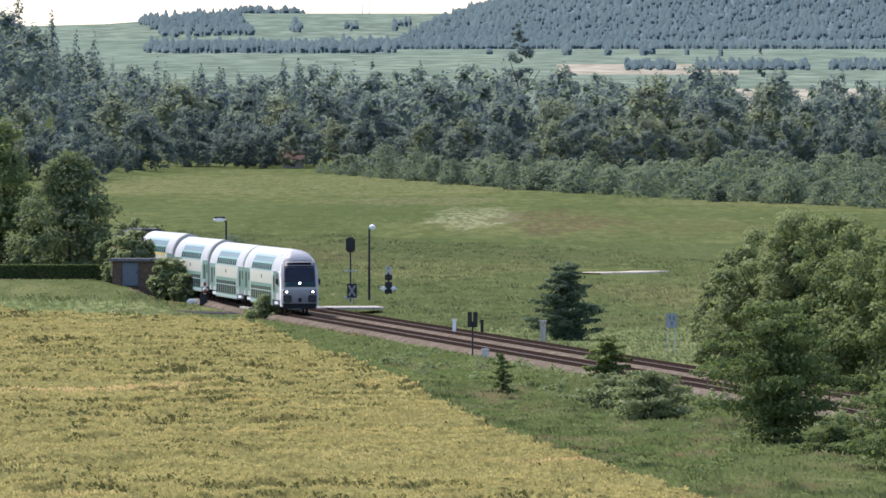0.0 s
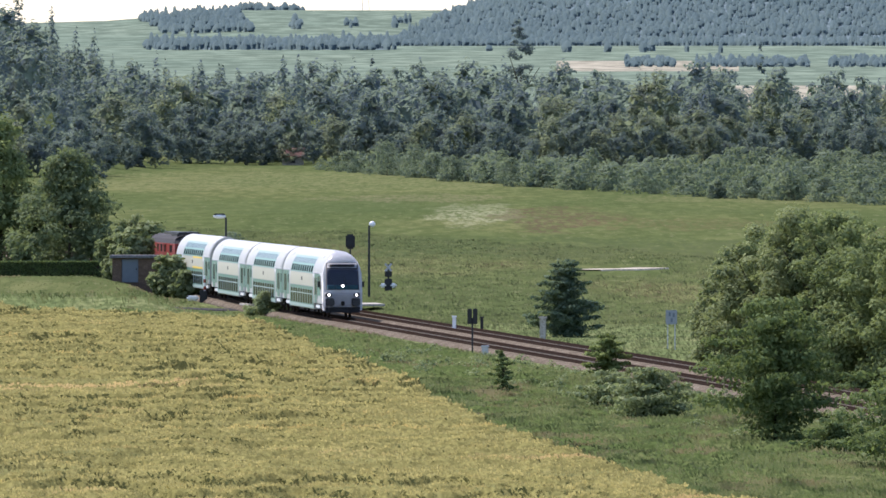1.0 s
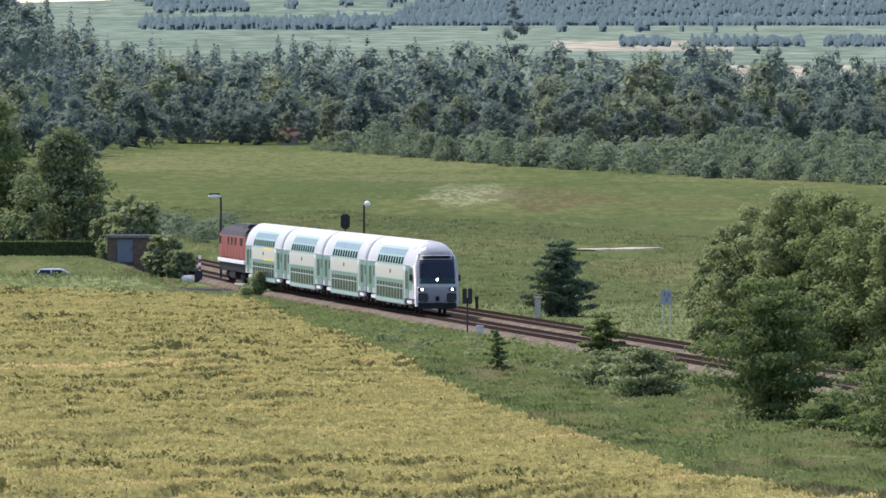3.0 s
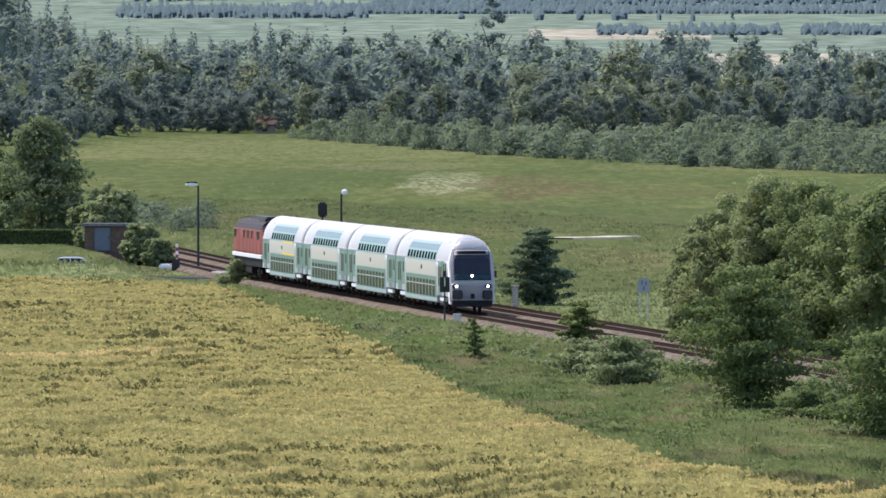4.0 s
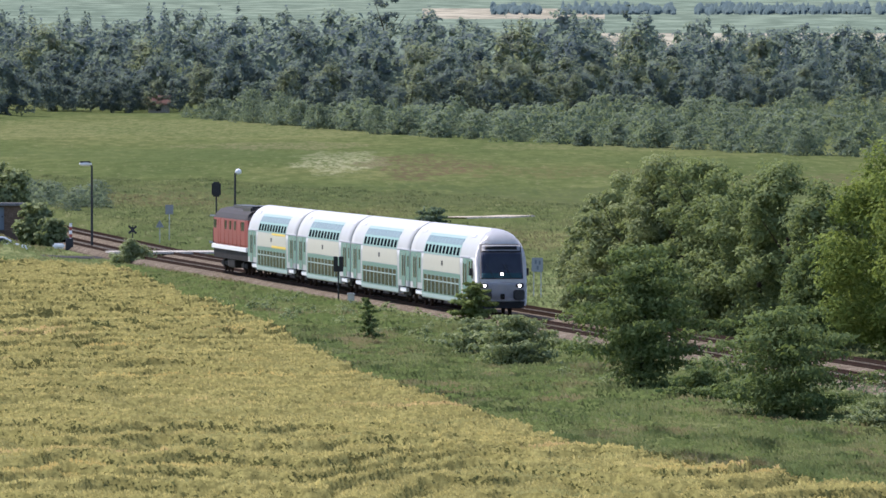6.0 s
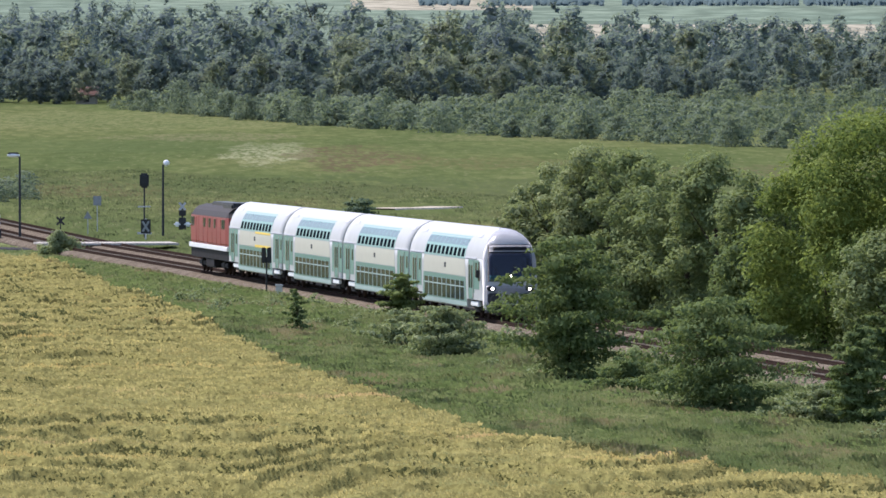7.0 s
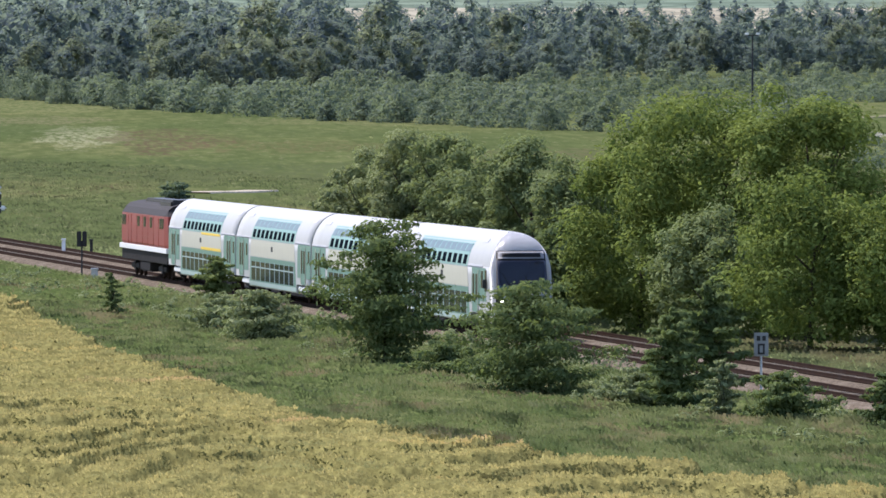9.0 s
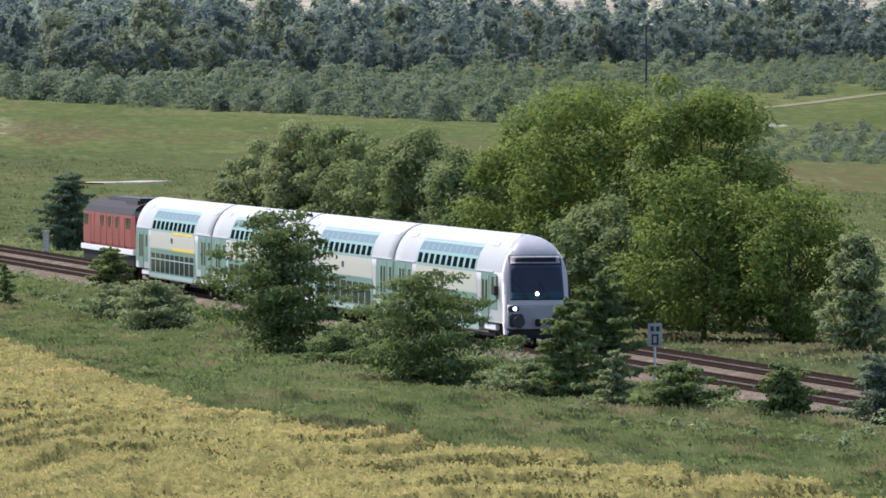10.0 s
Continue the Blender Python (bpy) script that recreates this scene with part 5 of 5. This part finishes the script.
def main_signal():
    ob = thing("railway_signal", on_land(-7.2, 723), "railway light signal on slim mast with dark head", "signal")
    bm = bmesh.new()
    rod(bm, (0, 0, -0.2), (0, 0, 4.2), 0.075, 0.06, 8)
    part("mast", bm, DARKMETAL, ob)
    bm = bmesh.new()
    box(bm, -0.36, -0.16, 3.85, 0.36, 0.16, 5.0, 0.12)
    head = part("signal_head", bm, DARKMETAL, ob, "rounded dark signal head")
    for z in (4.15, 4.65):
        bm = bmesh.new()
        rod(bm, (0, -0.3, z), (0, -0.16, z), 0.13, sides=12)
        part("hood", bm, SIGNBLACK, head)
    bm = bmesh.new()
    box(bm, -0.55, -0.1, 0.25, 0.55, 0.02, 0.4)
    part("step_board", bm, PALEMETAL, ob)
    bm = bmesh.new()
    box(bm, -0.5, -0.08, 2.35, 0.5, 0.0, 2.45)
    part("bracket", bm, PALEMETAL, ob)
    ob = thing("crossing_sign", on_land(-7.05, 719), "weathered white level-crossing cross on a short post", "traffic sign")
    bm = bmesh.new()
    rod(bm, (0, 0, -0.2), (0, 0, 1.6), 0.06, sides=8)
    part("post", bm, PALEMETAL, ob)
    bm = bmesh.new()
    box(bm, -0.38, -0.06, 0.45, 0.38, -0.03, 1.55, 0.01)
    part("backing_board", bm, SIGNBLACK, ob)
    part("cross", cross_plate(bmesh.new(), 0, 1.0, 0.5, 0.8), WORNPLATE, ob, "weathered pale cross")


main_signal()


def barrier(x, y, turn, label, striped=False):
    """Half-barrier drive with signal lamps, counterweights and a raised cross."""
    ob = thing("crossing_barrier", on_land(x, y, turn), label, "crossing barrier", "barriers of the level crossing")
    bm = bmesh.new()
    box(bm, -0.3, -0.25, -0.1, 0.3, 0.25, 0.95, 0.05)
    part("drive_box", bm, DARKMETAL, ob)
    if striped:
        for i in range(5):
            bm = bmesh.new()
            rod(bm, (0.1, -0.1, 0.7 + 0.28 * i), (0.1, -0.1, 0.98 + 0.28 * i), 0.11, sides=10)
            part("boom_band", bm, RED if i % 2 else SIGNWHITE, ob, "red band" if i % 2 else "white band")
        bm = bmesh.new()
        box(bm, -1.3, -0.5, 0.15, -0.35, -0.1, 0.55, 0.12)
        part("counterweight", bm, SIGNWHITE, ob, "white counterweight")
        return ob
    bm = bmesh.new()
    rod(bm, (0, 0, 0.9), (0, 0, 2.1), 0.07, sides=8)
    part("post", bm, DARKMETAL, ob)
    for dx in (-0.42, 0.42):
        bm = bmesh.new()
        box(bm, dx - 0.26, -0.6, 0.26, dx + 0.26, -0.12, 0.6, 0.12)
        part("counterweight", bm, SIGNWHITE, ob, "white counterweight")
    bm = bmesh.new()
    box(bm, -0.28, -0.2, 1.1, 0.28, 0.0, 1.55, 0.04)
    part("signal_lamp", bm, SIGNBLACK, ob)
    part("cross", cross_plate(bmesh.new(), 0, 1.85, 0.5, 0.6), GREYPAINT, ob, "weathered grey cross")
    return ob


barrier(-4.35, 742, 0, "level-crossing barrier drive with white counterweights")
barrier(-18.6, 722, 0, "level-crossing barrier drive with raised red and white boom", True)


def crossing():
    """Concrete deck panels between and beside the rails."""
    ob = tagged(new("level_crossing"), "pale concrete level crossing deck over both tracks", "level crossing", kind="structure")
    for a, b in ((1.3, 0.83), (0.66, -0.66), (-0.83, -3.17), (-3.34, -4.66), (-4.83, -9.0)):
        bm = bmesh.new()
        box(bm, -3.2, -a, -0.16, 3.2, -b, 0.0, 0.015)
        p = part("deck_panel", bm, CONCRETE, ob)
        p.matrix_basis = on_track(-44.5, 0.0, 0.015)


crossing()


def lineside_signals():
    x, y, _, h = along(111.3, 3.4)
    ob = thing("line_signal", on_land(x, y, 0, -0.45), "short track-side post with two dark plates", "signal")
    bm = bmesh.new()
    rod(bm, (0, 0, -0.2), (0, 0, 2.3), 0.05, sides=8)
    part("post", bm, DARKMETAL, ob)
    for dx in (-0.16, 0.16):
        bm = bmesh.new()
        box(bm, dx - 0.13, -0.1, 1.95, dx + 0.13, 0.04, 2.85, 0.03)
        part("plate", bm, SIGNBLACK, ob, "dark plate")
    ob = thing("cable_box", on_land(x + 0.75, y + 4, 0, -0.45), "small grey track-side cable cabinet with domed lid", "cabinet")
    bm = bmesh.new()
    box(bm, -0.2, -0.15, -0.1, 0.2, 0.15, 0.5, 0.03)
    part("body", bm, PALEMETAL, ob)
    bm = bmesh.new()
    box(bm, -0.26, -0.2, 0.5, 0.26, 0.2, 0.62, 0.05)
    part("lid", bm, PALEMETAL, ob)
    # beyond the far track
    for px, py, hh, w, mat, lab, nm in (
        (0.75, 612, 0.95, 0.12, SIGNWHITE, "small pale marker post beyond the track", "marker_post"),
        (2.55, 607, 1.0, 0.1, SIGNBLACK, "small dark marker post beyond the track", "marker_post"),
        (6.35, 590, 1.3, 0.2, CONCRETE, "stout grey concrete post beside a spruce", "concrete_post"),
        (17.1, 556, 0.9, 0.2, SIGNWHITE, "small white marker stone beside the track", "marker_post"),
    ):
        ob = thing(nm, on_land(px, py), lab, "post", "posts beyond the track")
        bm = bmesh.new()
        box(bm, -w, -w * 0.6, -0.1, w, w * 0.6, hh, 0.03)
        part("post", bm, mat, ob)
        bm = bmesh.new()
        box(bm, -w * 1.35, -w, hh, w * 1.35, w, hh + 0.12, 0.02)
        part("cap", bm, mat, ob)
    ob = thing("track_sign", on_land(13.75, 559), "blue-white plate on two thin posts beyond the track", "sign")
    for dx in (-0.22, 0.22):
        bm = bmesh.new()
        rod(bm, (dx, 0, -0.1), (dx, 0, 2.2), 0.035, sides=6)
        part("post", bm, PALEMETAL, ob)
    bm = bmesh.new()
    box(bm, -0.34, -0.07, 1.55, 0.34, -0.04, 2.4, 0.03)
    pl = part("plate", bm, BLUEGREY, ob, "blue-white plate")
    for dx, dz in ((-0.1, 2.15), (0.14, 2.1), (0.02, 1.8)):
        bm = bmesh.new()
        box(bm, dx - 0.06, -0.085, dz - 0.12, dx + 0.06, -0.07, dz + 0.12)
        part("mark", bm, GREYBLUE, pl)
    x, y, _, h = along(309.5, 2.9)
    ob = thing("distance_sign", on_land(x, y, 0, -0.4), "weathered pale plate with dark marks on a post", "sign")
    bm = bmesh.new()
    rod(bm, (0, 0, -0.2), (0, 0, 1.7), 0.045, sides=8)
    part("post", bm, PALEMETAL, ob)
    bm = bmesh.new()
    box(bm, -0.27, -0.06, 1.62, 0.27, -0.03, 2.5, 0.02)
    pl = part("plate", bm, WORNPLATE, ob)
    for x0, z0, x1, z1 in ((-0.13, 1.72, -0.06, 2.05), (0.06, 1.72, 0.13, 2.05), (-0.13, 1.69, 0.13, 1.76), (-0.13, 2.02, 0.13, 2.09), (-0.17, 2.2, -0.04, 2.38), (0.04, 2.2, 0.17, 2.38)):
        bm = bmesh.new()
        box(bm, x0, -0.075, z0, x1, -0.06, z1)
        part("mark", bm, SIGNBLACK, pl)


GREYBLUE = painted("grey_blue_door_paint", (0.13, 0.16, 0.19), 0.6, 0.0, 0.2)
BLUEGREY = painted("blue_grey_enamel", (0.27, 0.29, 0.30), 0.7)
lineside_signals()


def shed():
    ob = thing("shed", on_land(-24.75, 746, 0, 1.0), "small flat-roofed brown brick hut with grey door", "shed")
    bm = bmesh.new()
    box(bm, -1.75, -1.4, -1.0, -1.0, 1.4, 1.85)
    part("wall", bm, BRICK, ob)
    bm = bmesh.new()
    box(bm, 0.35, -1.4, -1.0, 1.75, 1.4, 1.85)
    part("wall", bm, BRICK, ob)
    bm = bmesh.new()
    box(bm, -1.0, -1.2, -1.0, 0.35, 1.4, 1.85)
    part("rear_wall", bm, BRICK, ob)
    bm = bmesh.new()
    box(bm, -0.98, -1.32, -0.1, 0.33, -1.21, 1.75, 0.01)
    door = part("door", bm, GREYBLUE, ob, "dull grey door")
    bm = bmesh.new()
    box(bm, 0.15, -1.36, 0.9, 0.24, -1.32, 1.05, 0.01)
    part("handle", bm, DARKMETAL, door)
    bm = bmesh.new()
    box(bm, -1.95, -1.7, 1.854, 1.95, 1.6, 2.08, 0.03)
    part("roof", bm, FELT, ob, "flat felt roof with pale rim")


BRICK = field("dull_brown_brick", [(0.3, (0.12, 0.085, 0.065)), (0.7, (0.22, 0.16, 0.12))], 2.0, (1, 1, 2), 12.0, 0.01)
FELT = field("roofing_felt", [(0.3, (0.16, 0.16, 0.165)), (0.7, (0.25, 0.25, 0.25))], 1.5, (1, 1, 1), 9.0, 0.01)
shed()


def clipped_hedge():
    rng = np.random.default_rng(91)
    ob = thing("clipped_hedge", on_land(-33.2, 782), "long clipped dark green hedge with flat top", "hedge")
    n = 9000
    L, W, H = 9.6, 1.0, 1.35
    f = rng.integers(0, 3, n)
    p = np.stack([rng.uniform(-L / 2, L / 2, n), np.where(f == 0, -W / 2, rng.uniform(-W / 2, W / 2, n)), np.where(f == 1, H, rng.uniform(0, H, n))], -1)
    q = np.zeros((n, 6))
    q[:, :3], q[:, 3:] = p, 0.05
    V, F, N = leaf_cloud(rng, q[:400], 10, 0.08)
    d = rng.normal(size=(n, 2, 3))
    d /= np.linalg.norm(d, axis=2)[..., None]
    s = 0.11
    V = np.stack([p - d[:, 0] * s, p - d[:, 1] * s * 0.7, p + d[:, 0] * s, p + d[:, 1] * s * 0.7], 1).reshape(-1, 3)
    array_mesh("leaves", V, np.arange(len(V)).reshape(-1, 4), LEAF_DARK, ob)
    bm = bmesh.new()
    box(bm, -L / 2 + 0.05, -W / 2 + 0.08, -0.1, L / 2 - 0.05, W / 2 - 0.08, H - 0.08)
    part("twigs", bm, BARK, ob)
    for x in (-38.6, -33.8):
        ob = thing("fence_post", on_land(x, 694), "short brown wooden post beside the lane", "post", "posts beside the lane")
        bm = bmesh.new()
        rod(bm, (0, 0, -0.1), (0, 0, 1.15), 0.16, 0.13, 9)
        part("post", bm, BRICK, ob)


clipped_hedge()


def ground_strip(name, pts, width, mat, lift, label, category):
    """A lane that lies on the land along a line of points."""
    bm = bmesh.new()
    rows = []
    P = [Vector((x, y, 0)) for x, y in pts]
    fine = []
    for a, b in zip(P, P[1:]):
        k = max(2, int((b - a).length / 3))
        fine += [a.lerp(b, i / k) for i in range(k)]
    fine.append(P[-1])
    for i, p in enumerate(fine):
        d = (fine[min(i + 1, len(fine) - 1)] - fine[max(i - 1, 0)]).normalized()
        n = Vector((-d.y, d.x, 0)) * width / 2
        rows.append([bm.verts.new((q.x, q.y, float(land(q.x, q.y)) + z)) for q, z in ((p - n * 1.1, -0.1), (p - n, lift), (p + n, lift), (p + n * 1.1, -0.1))])
    for r0, r1 in zip(rows, rows[1:]):
        for j in range(3):
            bm.faces.new((r0[j], r0[j + 1], r1[j + 1], r1[j]))
    bmesh.ops.recalc_face_normals(bm, faces=bm.faces)
    return tagged(part(name, bm, mat), label, category, kind="structure")


ASPHALT = field("grey_lane_asphalt", [(0.3, (0.06, 0.06, 0.06)), (0.7, (0.11, 0.105, 0.1))], 0.6, (1, 1, 1), 8.0, 0.01)
SAND = field("pale_sandy_track", [(0.3, (0.42, 0.37, 0.27)), (0.7, (0.60, 0.54, 0.42))], 0.5, (1, 1, 1), 6.0, 0.03)
ground_strip("lane", [(-120, 690), (-40, 690), (-22, 692), (-14.5, 699)], 4.6, ASPHALT, 0.06, "narrow grey asphalt lane to the level crossing", "road")
ground_strip("field_path", [(99, 1180), (107.5, 1205), (118, 1250), (131, 1310), (146, 1370)], 2.6, MOWN, 0.1, "pale mown path along the far meadow", "path")
ground_strip("sand_track", [(12.4, 806), (14, 808.5), (16.2, 809), (18.4, 813.5)], 3.0, SAND, 0.12, "pale sandy farm track at the meadow edge", "track")


def car():
    """Small silver hatchback, seen over the grass; origin on the lane, +x ahead."""
    ob = thing("car", pose(-40, 697, 0), "silver hatchback car on the lane behind tall grass", "car")
    prof = [(-2.0, 0.35), (-2.05, 0.75), (-1.95, 0.98), (-1.75, 1.02), (0.75, 0.98), (1.9, 0.78), (2.05, 0.55), (2.0, 0.32)]

    def slab(pts, w0, w1, z0, z1):
        bm = bmesh.new()
        sides = []
        for s in (-1, 1):
            sides.append([bm.verts.new((x, s * (w0 + (w1 - w0) * min(1, max(0, (z - z0) / (z1 - z0)))), z)) for x, z in pts])
        n = len(pts)
        for i in range(n):
            bm.faces.new((sides[0][i], sides[0][(i + 1) % n], sides[1][(i + 1) % n], sides[1][i]))
        bm.faces.new(sides[0]), bm.faces.new(list(reversed(sides[1])))
        bmesh.ops.recalc_face_normals(bm, faces=bm.faces)
        bmesh.ops.bevel(bm, geom=bm.edges[:], offset=0.05, segments=2, affect="EDGES")
        return bm

    part("body", slab(prof, 0.84, 0.80, 0.3, 1.0), SILVER, ob)
    part("cabin_glass", slab([(-1.85, 0.98), (-1.45, 1.38), (0.05, 1.40), (0.85, 0.98)], 0.76, 0.6, 0.98, 1.4), GLASS, ob, "dark car windows")
    part("roof", slab([(-1.6, 1.36), (-1.4, 1.46), (-0.05, 1.47), (0.2, 1.36)], 0.66, 0.58, 1.36, 1.47), SILVER, ob)
    for s in (-1, 1):
        for x0, z0, x1, z1 in ((0.82, 0.99, 0.08, 1.4), (-0.65, 0.99, -0.7, 1.4), (-1.8, 0.99, -1.5, 1.4)):
            bm = bmesh.new()
            rod(bm, (x0, s * 0.765, z0), (x1, s * 0.62, z1), 0.05, sides=6)
            part("pillar", bm, SILVER, ob)
        for x in (-1.3, 1.25):
            bm = bmesh.new()
            rod(bm, (x, s * 0.62, 0.31), (x, s * 0.85, 0.31), 0.31, sides=18)
            wh = part("wheel", bm, RUBBER, ob)
            bm = bmesh.new()
            rod(bm, (x, s * 0.85, 0.31), (x, s * 0.87, 0.31), 0.19, sides=12)
            part("rim", bm, PALEMETAL, wh)
        bm = bmesh.new()
        box(bm, 1.85, s * 0.5, 0.6, 2.04, s * 0.78, 0.74, 0.03)
        part("headlight", bm, PALEMETAL, ob)
    return ob


SILVER = painted("silver_car_paint", (0.62, 0.64, 0.67), 0.25, 0.3, 0.04)
CAR = car()


def cottage():
    ob = thing("cottage", on_land(-24.2, 1500), "small cottage with red roof half hidden by trees", "house")
    bm = bmesh.new()
    box(bm, -1.7, -2, -0.3, 1.7, 2, 1.5)
    part("wall", bm, CONCRETE, ob)
    bm = bmesh.new()
    for s in (-1, 1):
        bmesh.ops.create_cube(bm, size=1, matrix=Matrix.LocRotScale((0, s * 1.05, 2.0), Euler((s * -0.6, 0, 0)), (3.8, 2.6, 0.12)))
    part("roof", bm, TILE, ob, "red tiled roof")
    bm = bmesh.new()
    box(bm, -0.4, -2.05, 0.3, 0.4, -1.98, 1.1)
    part("window", bm, GLASS, ob)


TILE = field("red_roof_tile", [(0.3, (0.16, 0.10, 0.085)), (0.7, (0.23, 0.145, 0.125))], 1.0, (1, 1, 1), 8.0, 0.02)
cottage()


def more_signs():
    """Small signs round the crossing, and a tall light mast far behind the scrub."""
    for x, y, h, shape, lab in ((-11.2, 746, 2.6, "plate", "pale plate on a thin post by the crossing"), (-11.9, 742, 1.5, "triangle", "small triangular sign seen from behind")):
        ob = thing("road_sign", on_land(x, y), lab, "traffic sign", "signs round the crossing")
        bm = bmesh.new()
        rod(bm, (0, 0, -0.1), (0, 0, h), 0.035, sides=6)
        part("post", bm, PALEMETAL, ob)
        bm = bmesh.new()
        if shape == "plate":
            box(bm, -0.32, -0.06, h - 0.5, 0.32, -0.035, h + 0.25, 0.02)
        else:
            bmesh.ops.create_cone(bm, cap_ends=True, segments=3, radius1=0.4, radius2=0.4, depth=0.03, matrix=Matrix.LocRotScale((0, -0.06, h), Euler((math.pi / 2, 0, 0)), None))
        part("plate", bm, WORNPLATE, ob)
    ob = thing("crossing_sign", on_land(-13.9, 733), "dark back of a level-crossing cross on a post", "traffic sign")
    bm = bmesh.new()
    rod(bm, (0, 0, -0.1), (0, 0, 1.7), 0.05, sides=6)
    part("post", bm, DARKMETAL, ob)
    part("cross", cross_plate(bmesh.new(), 0, 1.35, 0.6, 0.6), DARKMETAL, ob)
    ob = thing("light_mast", on_land(93.6, 1240), "tall thin light mast behind the scrub", "mast")
    bm = bmesh.new()
    rod(bm, (0, 0, -0.2), (0, 0, 10.4), 0.16, 0.1, 8)
    part("pole", bm, DARKMETAL, ob)
    bm = bmesh.new()
    box(bm, -0.9, -0.06, 10.3, 0.9, 0.06, 10.42)
    part("crossbar", bm, DARKMETAL, ob)
    for dx in (-0.75, 0.75):
        bm = bmesh.new()
        box(bm, dx - 0.25, -0.25, 10.42, dx + 0.25, 0.2, 10.72, 0.06)
        part("lamp_head", bm, SIGNWHITE, ob)


more_signs()


# ---- what moves ----
def motions():
    times = [i * 0.25 for i in range(41)]
    # the car rolls up to the crossing and stops
    drive = [(0.0, -38.2), (1.0, -34.8), (2.0, -31.3), (3.0, -28.0), (3.5, -26.3), (4.0, -24.9), (4.5, -23.8), (5.0, -23.1), (5.5, -22.8), (6.0, -22.7), (10.0, -22.7)]
    walk(CAR, [(t, pose(x, 690, float(land(x, 690)) + 0.06)) for t, x in drive])
    for ob, behind in TRAIN:
        walk(ob, [(t, on_track(-16.8 + 28.43 * t + 0.0303 * t * t - behind)) for t in times])


motions()
